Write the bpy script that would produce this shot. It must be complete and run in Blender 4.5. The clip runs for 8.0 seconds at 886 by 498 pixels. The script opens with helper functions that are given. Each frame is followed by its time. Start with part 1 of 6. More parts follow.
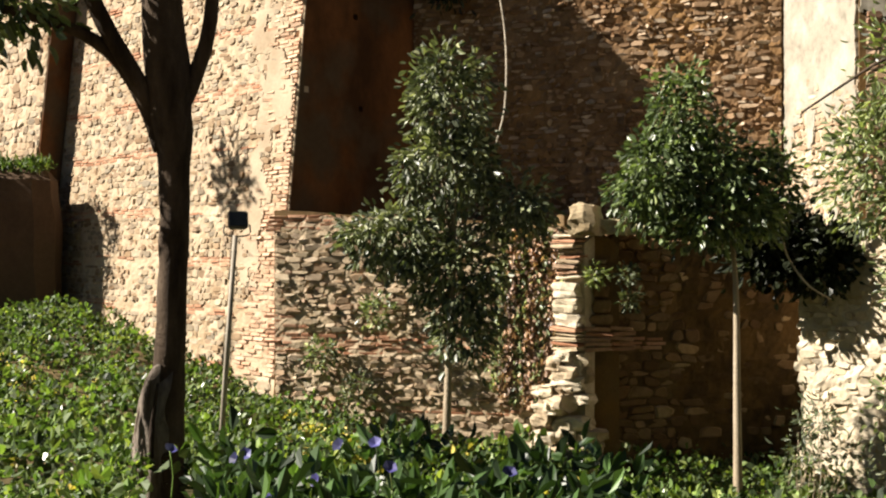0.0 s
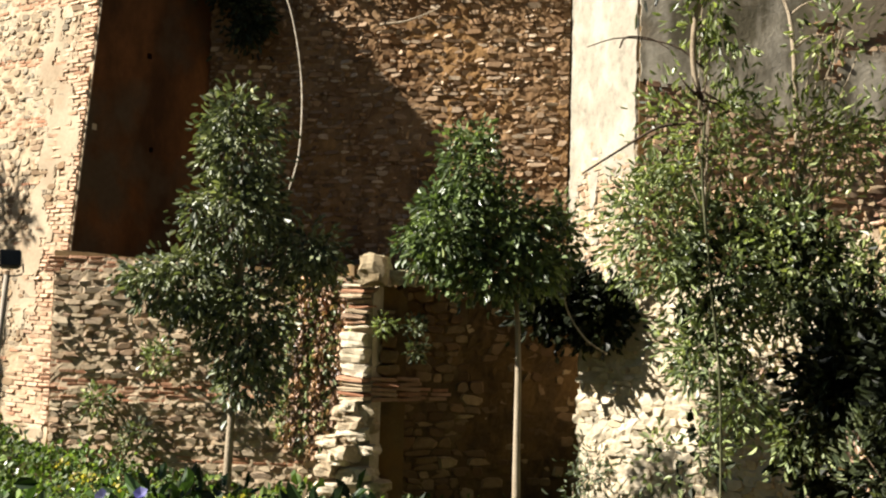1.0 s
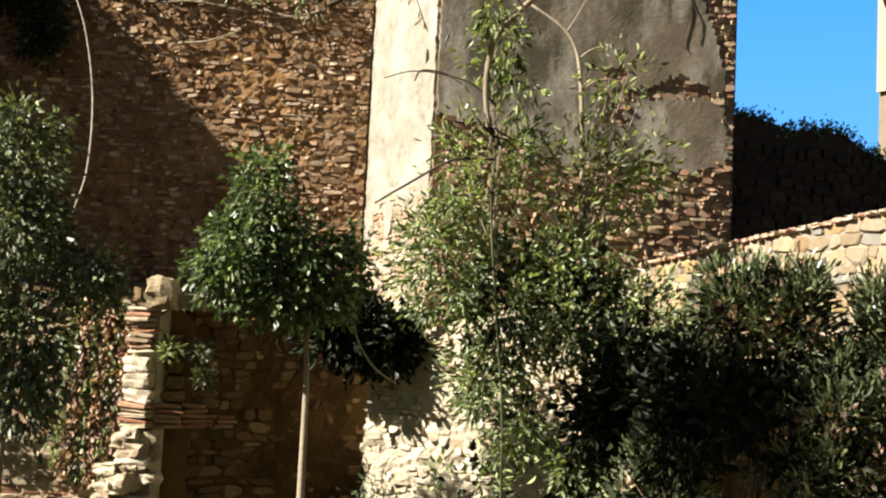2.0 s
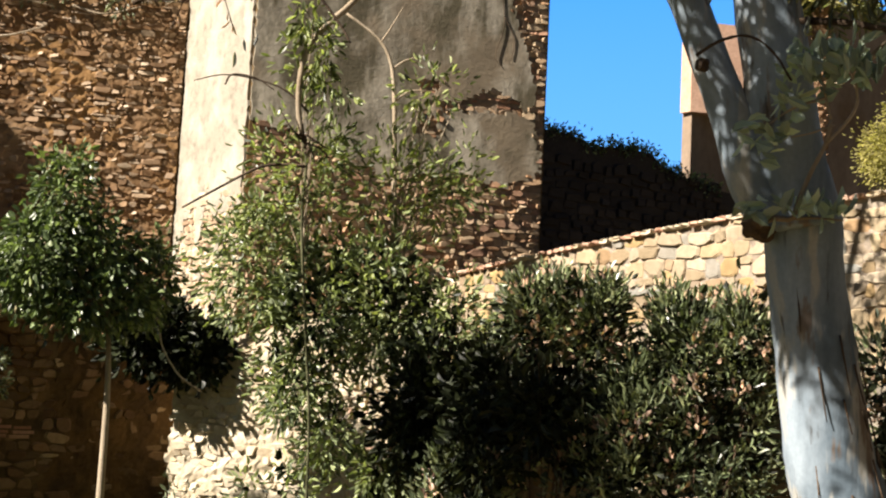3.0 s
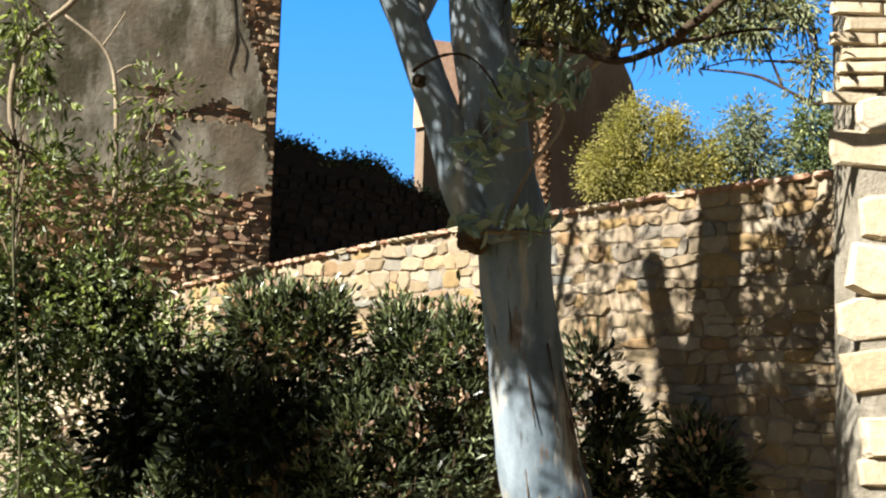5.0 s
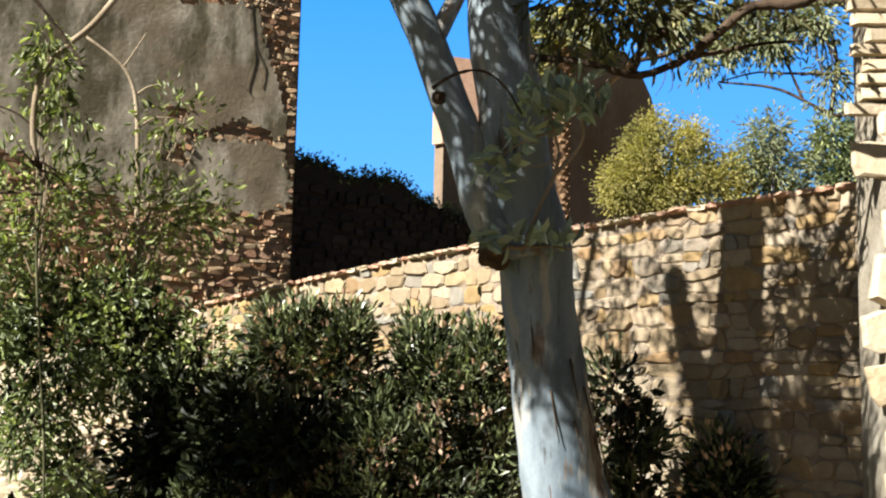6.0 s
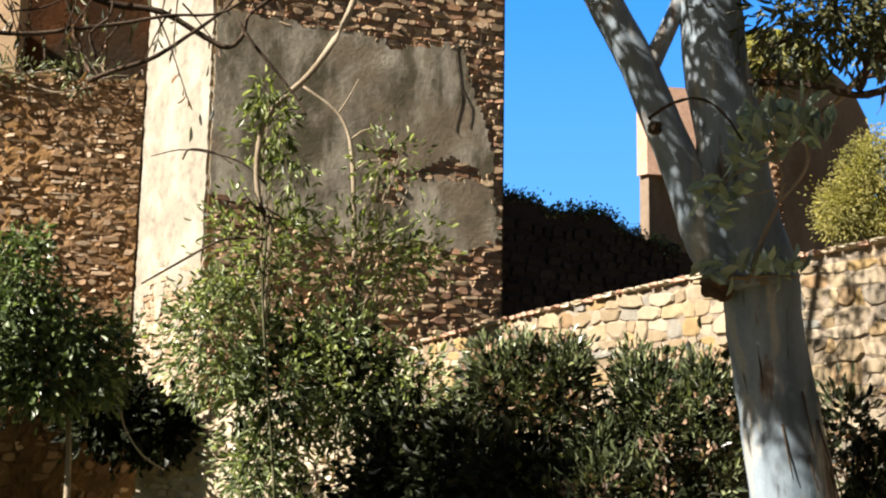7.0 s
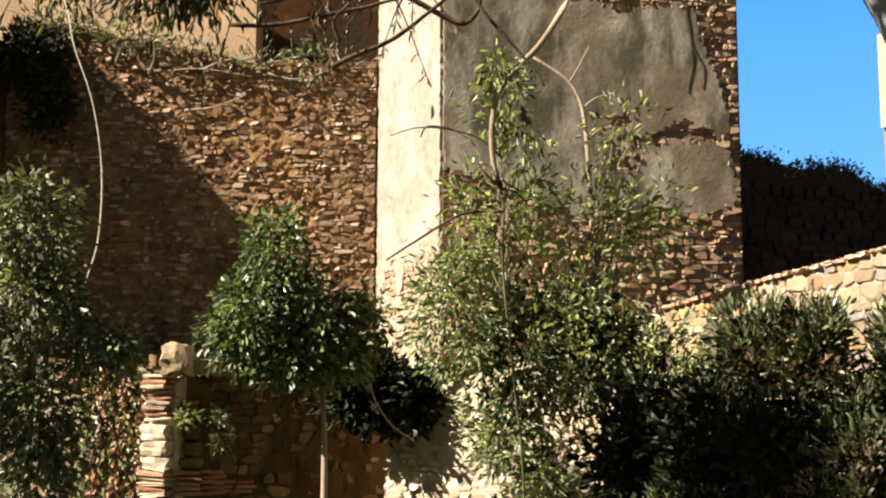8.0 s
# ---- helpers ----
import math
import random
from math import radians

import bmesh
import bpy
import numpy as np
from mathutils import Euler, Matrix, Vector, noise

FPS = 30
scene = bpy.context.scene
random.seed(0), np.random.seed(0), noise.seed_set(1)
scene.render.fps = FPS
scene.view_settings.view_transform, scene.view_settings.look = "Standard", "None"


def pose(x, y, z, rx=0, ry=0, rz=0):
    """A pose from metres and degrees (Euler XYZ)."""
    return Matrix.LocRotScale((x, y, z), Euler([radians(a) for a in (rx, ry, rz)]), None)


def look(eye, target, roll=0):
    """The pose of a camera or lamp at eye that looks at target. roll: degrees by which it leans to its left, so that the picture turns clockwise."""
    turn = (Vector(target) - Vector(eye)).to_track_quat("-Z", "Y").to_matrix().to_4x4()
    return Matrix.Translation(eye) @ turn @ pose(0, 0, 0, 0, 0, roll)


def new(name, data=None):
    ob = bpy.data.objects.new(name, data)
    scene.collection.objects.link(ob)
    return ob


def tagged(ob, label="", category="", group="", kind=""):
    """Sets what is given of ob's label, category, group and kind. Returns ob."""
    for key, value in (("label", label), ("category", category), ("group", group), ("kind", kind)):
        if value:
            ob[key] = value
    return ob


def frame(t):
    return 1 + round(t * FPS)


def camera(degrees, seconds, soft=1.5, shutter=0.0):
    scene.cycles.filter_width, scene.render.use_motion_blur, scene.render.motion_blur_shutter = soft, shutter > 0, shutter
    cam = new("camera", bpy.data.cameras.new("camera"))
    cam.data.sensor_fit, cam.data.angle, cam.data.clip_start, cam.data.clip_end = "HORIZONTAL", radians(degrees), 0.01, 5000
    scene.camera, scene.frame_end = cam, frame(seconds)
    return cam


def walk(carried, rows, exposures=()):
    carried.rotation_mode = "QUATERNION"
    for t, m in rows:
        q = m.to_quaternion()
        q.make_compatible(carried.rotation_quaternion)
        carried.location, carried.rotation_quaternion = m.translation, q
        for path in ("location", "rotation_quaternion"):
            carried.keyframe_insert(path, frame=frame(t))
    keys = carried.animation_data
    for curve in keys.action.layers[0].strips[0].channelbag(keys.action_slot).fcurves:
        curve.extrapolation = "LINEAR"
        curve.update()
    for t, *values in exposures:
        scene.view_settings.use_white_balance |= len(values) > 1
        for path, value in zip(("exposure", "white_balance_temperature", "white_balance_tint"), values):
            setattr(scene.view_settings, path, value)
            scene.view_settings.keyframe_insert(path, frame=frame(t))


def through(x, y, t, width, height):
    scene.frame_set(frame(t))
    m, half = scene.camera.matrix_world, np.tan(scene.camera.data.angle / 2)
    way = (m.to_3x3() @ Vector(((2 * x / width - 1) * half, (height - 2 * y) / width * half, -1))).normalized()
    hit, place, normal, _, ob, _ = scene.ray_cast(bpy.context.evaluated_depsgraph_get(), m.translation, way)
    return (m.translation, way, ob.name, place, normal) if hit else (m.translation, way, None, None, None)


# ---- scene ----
# camera: someone stands still and turns from the waist, phone at arm's length
cam = camera(41.0, 8.0, 2.15)
ROWS = [
    (0.0, 0.000, -0.000, 1.600, 90.50, -0.00, -0.00),
    (0.5, 0.051, -0.002, 1.600, 91.80, -0.71, -4.88),
    (1.0, 0.101, -0.009, 1.600, 93.01, -1.50, -9.80),
    (1.5, 0.151, -0.019, 1.600, 93.95, -2.08, -14.69),
    (1.7, 0.170, -0.025, 1.600, 94.30, -2.37, -16.64),
    (2.8, 0.267, -0.062, 1.600, 95.43, -2.94, -26.66),
    (3.0, 0.282, -0.070, 1.600, 95.58, -2.91, -28.30),
    (3.5, 0.317, -0.091, 1.600, 95.92, -2.78, -32.22),
    (4.0, 0.349, -0.112, 1.600, 96.18, -2.58, -35.91),
    (4.5, 0.378, -0.134, 1.600, 96.42, -2.22, -39.24),
    (4.7, 0.388, -0.142, 1.600, 96.49, -2.07, -40.47),
    (5.8, 0.391, -0.145, 1.600, 97.18, -1.35, -40.87),
    (6.0, 0.382, -0.138, 1.600, 97.44, -1.26, -39.76),
    (6.5, 0.346, -0.110, 1.600, 98.28, -1.07, -35.42),
    (7.0, 0.297, -0.079, 1.600, 98.92, -0.99, -29.85),
    (7.5, 0.244, -0.052, 1.600, 98.62, -0.65, -24.06),
    (8.0, 0.192, -0.032, 1.600, 97.34, -0.26, -18.71),
]
walk(cam, [(t, pose(x, y, z, rx, ry, rz)) for t, x, y, z, rx, ry, rz in ROWS],
     [(0.0, 1.69, 6650, 11), (1.5, 1.69, 6450, 9), (3.0, 1.72, 6700, 13), (4.5, 1.69, 6350, 9), (6.5, 1.69, 6400, 10), (7.5, 1.7, 6900, 14), (8.0, 1.73, 7000, 15)])

# ---- light ----
SUN_AZ, SUN_EL = -90.0, 39.0      # degrees; azimuth from +y towards +x
world = bpy.data.worlds.new("world")
scene.world = world
world.use_nodes = True
wn = world.node_tree
sky = wn.nodes.new("ShaderNodeTexSky")
sky.sky_type = "NISHITA"
sky.sun_disc = False
sky.sun_elevation = radians(SUN_EL)
sky.sun_rotation = radians(SUN_AZ)
sky.altitude = 50
sky.air_density, sky.dust_density, sky.ozone_density = 1.0, 0.0, 5.0
wn.links.new(sky.outputs[0], wn.nodes["Background"].inputs[0])
wn.nodes["Background"].inputs[1].default_value = 0.0135
sun = new("sun", bpy.data.lights.new("sun", "SUN"))
sun.data.energy, sun.data.angle, sun.data.color = 5.0, radians(0.53), (1.0, 0.935, 0.84)
sd = Vector((math.sin(radians(SUN_AZ)) * math.cos(radians(SUN_EL)), math.cos(radians(SUN_AZ)) * math.cos(radians(SUN_EL)), math.sin(radians(SUN_EL))))
sun.matrix_world = look(sd * 60, (0, 0, 0))


# ---- materials ----
def srgb(h):
    c = [int(h[i:i + 2], 16) / 255 for i in (0, 2, 4)]
    return tuple(v / 12.92 if v <= 0.04045 else ((v + 0.055) / 1.055) ** 2.4 for v in c) + (1.0,)


class Nodes:
    """A node material with short ways to add and link nodes."""

    def __init__(self, name):
        self.mat = bpy.data.materials.new(name)
        self.mat.use_nodes = True
        self.tree = self.mat.node_tree
        self.bsdf = self.tree.nodes["Principled BSDF"]
        self.out = self.tree.nodes["Material Output"]

    def add(self, kind, **props):
        n = self.tree.nodes.new(kind)
        for k, v in props.items():
            setattr(n, k, v)
        return n

    def link(self, a, b):
        self.tree.links.new(a, b)

    def coords(self, scale=1.0):
        g = self.add("ShaderNodeNewGeometry")
        m = self.add("ShaderNodeMapping")
        m.inputs["Scale"].default_value = (scale,) * 3 if isinstance(scale, (int, float)) else scale
        self.link(g.outputs["Position"], m.inputs["Vector"])
        return m.outputs[0]

    def noise(self, scale, detail=4, rough=0.6, stretch=1.0):
        n = self.add("ShaderNodeTexNoise")
        n.inputs["Scale"].default_value, n.inputs["Detail"].default_value, n.inputs["Roughness"].default_value = scale, detail, rough
        self.link(self.coords(stretch), n.inputs["Vector"])
        return n.outputs["Fac"]

    def ramp(self, fac, stops):
        r = self.add("ShaderNodeValToRGB")
        e = r.color_ramp.elements
        while len(e) < len(stops):
            e.new(0.5)
        for el, (p, c) in zip(e, stops):
            el.position, el.color = p, c if len(c) == 4 else (*c, 1)
        self.link(fac, r.inputs[0])
        return r.outputs[0]

    def piece_random(self):
        """A number per piece, for single objects and for islands of a joined mesh alike."""
        o, g = self.add("ShaderNodeObjectInfo"), self.add("ShaderNodeNewGeometry")
        a, f = self.add("ShaderNodeMath", operation="ADD"), self.add("ShaderNodeMath", operation="FRACT")
        self.link(o.outputs["Random"], a.inputs[0])
        self.link(g.outputs["Random Per Island"], a.inputs[1])
        self.link(a.outputs[0], f.inputs[0])
        return f.outputs[0]

    def mix(self, fac, a, b, mode="MIX"):
        m = self.add("ShaderNodeMix", data_type="RGBA", blend_type=mode)
        for s, v in ((m.inputs[0], fac), (m.inputs[6], a), (m.inputs[7], b)):
            if isinstance(v, bpy.types.NodeSocket):
                self.link(v, s)
            else:
                s.default_value = v
        return m.outputs[2]

    def bump(self, height, strength=0.4, distance=0.02):
        b = self.add("ShaderNodeBump")
        b.inputs["Strength"].default_value, b.inputs["Distance"].default_value = strength, distance
        self.link(height, b.inputs["Height"])
        self.link(b.outputs[0], self.bsdf.inputs["Normal"])

    def done(self, color, rough=0.9, spec=0.25):
        if isinstance(color, bpy.types.NodeSocket):
            self.link(color, self.bsdf.inputs["Base Color"])
        else:
            self.bsdf.inputs["Base Color"].default_value = color
        self.bsdf.inputs["Roughness"].default_value = rough
        self.bsdf.inputs["Specular IOR Level"].default_value = spec
        return self.mat


def spread(colors):
    return [(i / max(1, len(colors) - 1), srgb(c)) for i, c in enumerate(colors)]


def stone_material(name, colors, dirt="5a4a36", amount=0.5, bump=0.5):
    n = Nodes(name)
    base = n.ramp(n.piece_random(), spread(colors))
    grain = n.ramp(n.noise(14, 6), [(0.3, (0.62, 0.6, 0.56)), (0.7, (1, 1, 1))])
    c = n.mix(0.8, base, grain, "MULTIPLY")
    stain = n.ramp(n.noise(1.3, 5), [(0.42, (0, 0, 0)), (0.68, (amount,) * 3)])
    c = n.mix(stain, c, srgb(dirt))
    n.bump(n.noise(38, 6, 0.7), bump, 0.02)
    return n.done(c, 0.92, 0.15)


def rough_material(name, light, dark, scale=3.0, fine=30.0, bump=0.5, streak=1.0, low=0.35, high=0.65, rough=0.92, third=None):
    n = Nodes(name)
    c = n.mix(n.ramp(n.noise(scale, 6, 0.62, (1, 1, 1 / streak)), [(low, (0, 0, 0)), (high, (1, 1, 1))]), srgb(dark), srgb(light))
    if third:
        c = n.mix(n.ramp(n.noise(scale * 0.37, 4), [(0.5, (0, 0, 0)), (0.62, (1, 1, 1))]), c, srgb(third))
    g = n.ramp(n.noise(fine, 5), [(0.25, (0.7, 0.7, 0.7)), (0.7, (1, 1, 1))])
    c = n.mix(0.7, c, g, "MULTIPLY")
    n.bump(n.noise(fine, 6, 0.7), bump, 0.02)
    return n.done(c, rough, 0.15)


def leaf_material(name, colors, through=0.35, rough=0.45, spec=0.5, saturation=0.85, vary=1.0):
    """Waxy leaves: each one has its own random tone, spread wide for contrast, and lets some light through."""
    n = Nodes(name)
    one = n.piece_random()
    c = n.ramp(one, spread(colors))
    k, f = n.add("ShaderNodeMath", operation="MULTIPLY"), n.add("ShaderNodeMath", operation="FRACT")
    n.link(one, k.inputs[0])
    k.inputs[1].default_value = 7.31
    n.link(k.outputs[0], f.inputs[0])
    c = n.mix(vary, c, n.ramp(f.outputs[0], [(0.0, (0.3, 0.32, 0.33)), (0.45, (0.8, 0.8, 0.76)), (1.0, (1.75, 1.7, 1.5))]), "MULTIPLY")
    c = n.mix(0.85, c, n.ramp(n.noise(1.6, 3), [(0.34, (0.66, 0.7, 0.72)), (0.6, (1.1, 1.05, 0.9))]), "MULTIPLY")
    h = n.add("ShaderNodeHueSaturation")
    h.inputs["Saturation"].default_value = saturation
    n.link(c, h.inputs["Color"])
    c = h.outputs[0]
    n.done(c, rough, spec)
    t = n.add("ShaderNodeBsdfTranslucent")
    m = n.add("ShaderNodeMixShader")
    m.inputs[0].default_value = through
    bright = n.mix(1.0, c, (1.0, 1.1, 0.5, 1), "MULTIPLY")
    n.link(bright, t.inputs[0])
    n.link(n.bsdf.outputs[0], m.inputs[1])
    n.link(t.outputs[0], m.inputs[2])
    n.link(m.outputs[0], n.out.inputs[0])
    return n.mat


def bark_gum_material(name):
    """Smooth eucalyptus bark: blue-grey, with long pale and tan patches where old bark has come away."""
    n = Nodes(name)
    c = n.mix(n.ramp(n.noise(2.4, 5, 0.6, (1, 1, 0.3)), [(0.36, (0, 0, 0)), (0.6, (1, 1, 1))]), srgb("5c6a74"), srgb("8e9aa2"))
    c = n.mix(n.ramp(n.noise(3.1, 4, 0.55, (1.3, 1.3, 0.28)), [(0.55, (0, 0, 0)), (0.6, (0.8, 0.8, 0.8))]), c, srgb("aaa89e"))
    c = n.mix(n.ramp(n.noise(4.6, 5, 0.6, (1.2, 1.2, 0.22)), [(0.57, (0, 0, 0)), (0.63, (0.8, 0.8, 0.8))]), c, srgb("6e5c4a"))
    c = n.mix(n.ramp(n.noise(11, 4, 0.6, (1, 1, 0.12)), [(0.62, (0, 0, 0)), (0.7, (0.75, 0.75, 0.75))]), c, srgb("3a332c"))
    c = n.mix(0.6, c, n.ramp(n.noise(30, 5), [(0.25, (0.72, 0.72, 0.72)), (0.7, (1, 1, 1))]), "MULTIPLY")
    n.bump(n.noise(14, 6, 0.65, (1, 1, 0.25)), 0.35, 0.02)
    return n.done(c, 0.7, 0.2)


M_STEM_GREEN = rough_material("stem_green", "66664c", "34361f", 4.0, 30.0, 0.4)
M_MORTAR_WARM = rough_material("mortar_warm", "c0ae94", "9a8669", 2.5, third="ae9a80")
M_MORTAR_PALE = rough_material("mortar_pale", "cabfaa", "a89a80", 2.2, third="bbac94")
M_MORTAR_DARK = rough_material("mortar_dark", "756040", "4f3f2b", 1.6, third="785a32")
M_MORTAR_RUST = rough_material("mortar_rust", "8a7052", "64492f", 1.4, third="8a6a44")
M_MORTAR_SAND = rough_material("mortar_sand", "9c9080", "786c5e", 2.0, third="968670")
M_MORTAR_GREY = rough_material("mortar_grey", "92806a", "6c5a48", 2.0, third="9a7858")
M_STONE_WARM = stone_material("stone_warm", ["94846e", "ac9c82", "7c7262", "b8aa92", "9c866a", "7e6a54", "beb09a", "888070", "a68e74"], "86694c", 0.45)
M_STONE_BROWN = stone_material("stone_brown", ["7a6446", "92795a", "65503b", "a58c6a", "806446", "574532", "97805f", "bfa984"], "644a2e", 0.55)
M_STONE_CURTAIN = stone_material("stone_curtain", ["846c52", "9e8468", "705a44", "b09a80", "8e7052", "64503c", "c2b098", "a28c74"], "6c4e30", 0.5)
M_STONE_GREY = stone_material("stone_grey", ["a68e72", "bca385", "8e7862", "c8b292", "b08a68", "9e7c68", "d0bc9c"], "765f48", 0.35)
M_STONE_PALE = stone_material("stone_pale", ["c4b8a2", "d2c7b2", "b6a88e", "cabda6", "bcab8e"], "ab9676", 0.3)
M_STONE_GOLD = stone_material("stone_gold", ["9c907c", "aea28c", "8e8068", "b4a894", "a88f62", "877862", "8b8d88", "967c5c", "b0a082", "9a8b74", "a49a88"], "7e694e", 0.4)
M_STONE_LOW = stone_material("stone_low", ["a4937a", "b6a68c", "8b7d68", "c2b298", "a68e74", "947e6a", "cebfa6"], "7c6448", 0.45)
# the far wall's shade goes into this darkened stone colour
M_STONE_SHADED = stone_material("stone_shaded", ["423c38", "4c4540", "3a3532", "544c46"], "2c2826", 0.6)
M_BRICK = stone_material("brick_red", ["a97a5e", "b68c70", "9c6e54", "bf9c80", "aa8268"], "80583f", 0.45)
M_BRICK_PALE = stone_material("brick_pale", ["c2a084", "cdb094", "b89276", "d4bca2", "c4a68c"], "94705a", 0.35)
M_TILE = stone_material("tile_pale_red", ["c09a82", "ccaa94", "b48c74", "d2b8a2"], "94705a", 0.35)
M_PLASTER_WHITE = rough_material("plaster_white", "9c9484", "7e786a", 5.0, 34, 0.8, 0.8, 0.28, 0.52, third="a8a294")
M_PLASTER_GREY = rough_material("plaster_grey", "bcb3a0", "69624f", 2.4, 20, 0.35, 2.6, 0.41, 0.6, third="8c7f6a")
# orange plaster, darkened to carry the shade on sides facing away from the sun
M_PLASTER_ORANGE_SHADED = rough_material("plaster_orange_shaded", "704828", "3e2815", 1.3, 11, 0.8, 2.2, 0.34, 0.66, third="4e4030")
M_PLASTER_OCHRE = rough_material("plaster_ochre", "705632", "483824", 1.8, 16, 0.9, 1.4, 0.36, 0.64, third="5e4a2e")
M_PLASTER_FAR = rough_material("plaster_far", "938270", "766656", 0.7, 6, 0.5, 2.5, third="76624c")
M_PLASTER_PEACH = rough_material("plaster_peach", "bca080", "a08868", 1.0, 20, 0.4)
M_PLASTER_BEIGE = rough_material("plaster_beige", "b0a088", "94826a", 1.0, 20, 0.4)
M_EARTH = rough_material("earth", "6b5a3a", "3f3a22", 1.5, 20, 0.6)
M_LEAF_DARK = leaf_material("leaf_dark", ["4a5c34", "5c7040", "728650", "4c5e36", "8a986a"], 0.28, 0.36)
M_LEAF_GREY = leaf_material("leaf_grey", ["5e6a4a", "6e7856", "808868", "545e40", "929876"], 0.22, 0.46)
M_LEAF_LIGHT = leaf_material("leaf_light", ["6e7c40", "7e8c4e", "909c60", "626f38", "a0a870"], 0.45, 0.4, 0.5, 0.85)
M_LEAF_OLEANDER = leaf_material("leaf_oleander", ["506040", "647250", "7c865e", "4c5c40", "929a76"], 0.2, 0.33)
# near-black leaves: shade in and between plants is put into their colour
M_LEAF_SHADE = leaf_material("leaf_shade", ["222a14", "2b3319", "1c2410", "333a1e"], 0.1, 0.5, 0.25)
M_LEAF_WEED = leaf_material("leaf_weed", ["42601c", "547424", "6c862e", "36501a", "8a9a38"], 0.45, 0.62)
M_LEAF_SHOOT = leaf_material("leaf_shoot", ["9fb4a6", "aec2b4", "8ca294", "bccdc0"], 0.35, 0.42, 0.5, 0.75, 0.7)
M_LEAF_GUM = leaf_material("leaf_gum", ["585c3a", "686a46", "4a4e32", "787650"], 0.25, 0.45)
M_LEAF_YELLOW = leaf_material("leaf_yellow", ["a8a050", "b8b062", "989048", "c6bc72"], 0.5, 0.6, 0.3, vary=0.5)
M_LEAF_OLIVE = leaf_material("leaf_olive", ["8a926c", "9aa07a", "7a8260", "a8ac88"], 0.4, 0.5, 0.4, vary=0.6)
M_BARK_PALM = rough_material("bark_palm", "a08468", "5a4430", 5, 30, 0.6)
M_LEAF_BROAD = leaf_material("leaf_broad", ["263e16", "304c1d", "3b5a25", "1f3412", "486730"], 0.25, 0.4)
M_LEAF_DRY = leaf_material("leaf_dry", ["b48c74", "c8a28c", "a07a66", "d4b49e", "946c5a"], 0.25, 0.5)
M_BARK_DARK = rough_material("bark_dark", "5c4e40", "30261d", 6, 40, 0.9, 4)
M_BARK_KNOT = rough_material("bark_knot", "6e5c4a", "45372a", 9, 40, 0.8, 2)
M_BARK_BURL = rough_material("bark_burl", "9a8e80", "40362e", 9, 40, 1.0, 6)
M_PLASTER_BROWN = rough_material("plaster_brown", "5e4a38", "42342a", 0.8, 14, 0.5, 2.5, third="4e4030")
M_BARK_PALE = rough_material("bark_pale", "a89a84", "857660", 5, 40, 0.6, 5)
M_LEAF_MID = leaf_material("leaf_mid", ["707e54", "829062", "98a47a", "606e48", "aab48c"], 0.32, 0.36, 0.5, 0.9)
M_PETAL_BLUE = leaf_material("petal_blue", ["26286e", "30307c", "3a3686"], 0.2, 0.5)
M_PETAL_YELLOW = leaf_material("petal_yellow", ["c9b428", "d6c23a", "b8a824"], 0.3, 0.5)
M_ROCK = rough_material("rock", "b3a284", "8c7a5c", 3, 24, 0.8, third="9a9a72")
M_METAL_DARK = rough_material("metal_dark", "7c776c", "55514a", 6, 50, 0.15, rough=0.55)
M_METAL_POLE = rough_material("metal_pole", "b0a898", "8c8272", 5, 50, 0.15, 3, rough=0.5)
M_GLASS_DARK = rough_material("lamp_glass", "3c4044", "2c3034", 4, 50, 0.05, rough=0.15)
M_CABLE = rough_material("cable", "b8ae9c", "948a78", 8, 60, 0.2)
M_BARK_GUM = bark_gum_material("bark_gum")


# ---- building helpers ----
def mesh_of(name, verts, faces, mat, smooth=False):
    me = bpy.data.meshes.new(name)
    me.from_pydata([tuple(v) for v in verts], [], [tuple(f) for f in faces])
    me.materials.append(mat)
    if smooth:
        me.polygons.foreach_set("use_smooth", [True] * len(me.polygons))
    me.update()
    return me


def part(name, data, material, parent, label=""):
    """Links a bmesh or a mesh as one object under its thing."""
    if isinstance(data, bmesh.types.BMesh):
        me = bpy.data.meshes.new(name)
        data.to_mesh(me)
        data.free()
        me.materials.append(material)
        data = me
    ob = new(name, data)
    ob.parent = parent
    if label:
        tagged(ob, label)
    return ob


def thing(name, label, category, at=(0, 0, 0), group="", kind=""):
    ob = new(name)
    ob.empty_display_size = 0.2
    ob.location = at
    return tagged(ob, label, category, group, kind)


def tube(points, radii, sides=8, closed=True, wobble=0.0, rng=None):
    """Vertices and faces of a tapered tube along points."""
    pts = [Vector(p) for p in points]
    verts, faces = [], []
    up = Vector((0.31, 0.17, 0.93))
    for i, p in enumerate(pts):
        d = (pts[min(i + 1, len(pts) - 1)] - pts[max(i - 1, 0)]).normalized()
        a = d.cross(up if abs(d.dot(up)) < 0.95 else Vector((1, 0, 0))).normalized()
        b = d.cross(a)
        for k in range(sides):
            q = 2 * math.pi * k / sides
            r = radii[i] * (1 + (rng.uniform(-wobble, wobble) if rng else 0))
            verts.append(p + (a * math.cos(q) + b * math.sin(q)) * r)
        if i:
            o = (i - 1) * sides
            faces += [(o + k, o + (k + 1) % sides, o + sides + (k + 1) % sides, o + sides + k) for k in range(sides)]
    if closed:
        faces += [tuple(range(sides))[::-1], tuple(range(len(verts) - sides, len(verts)))]
    return verts, faces


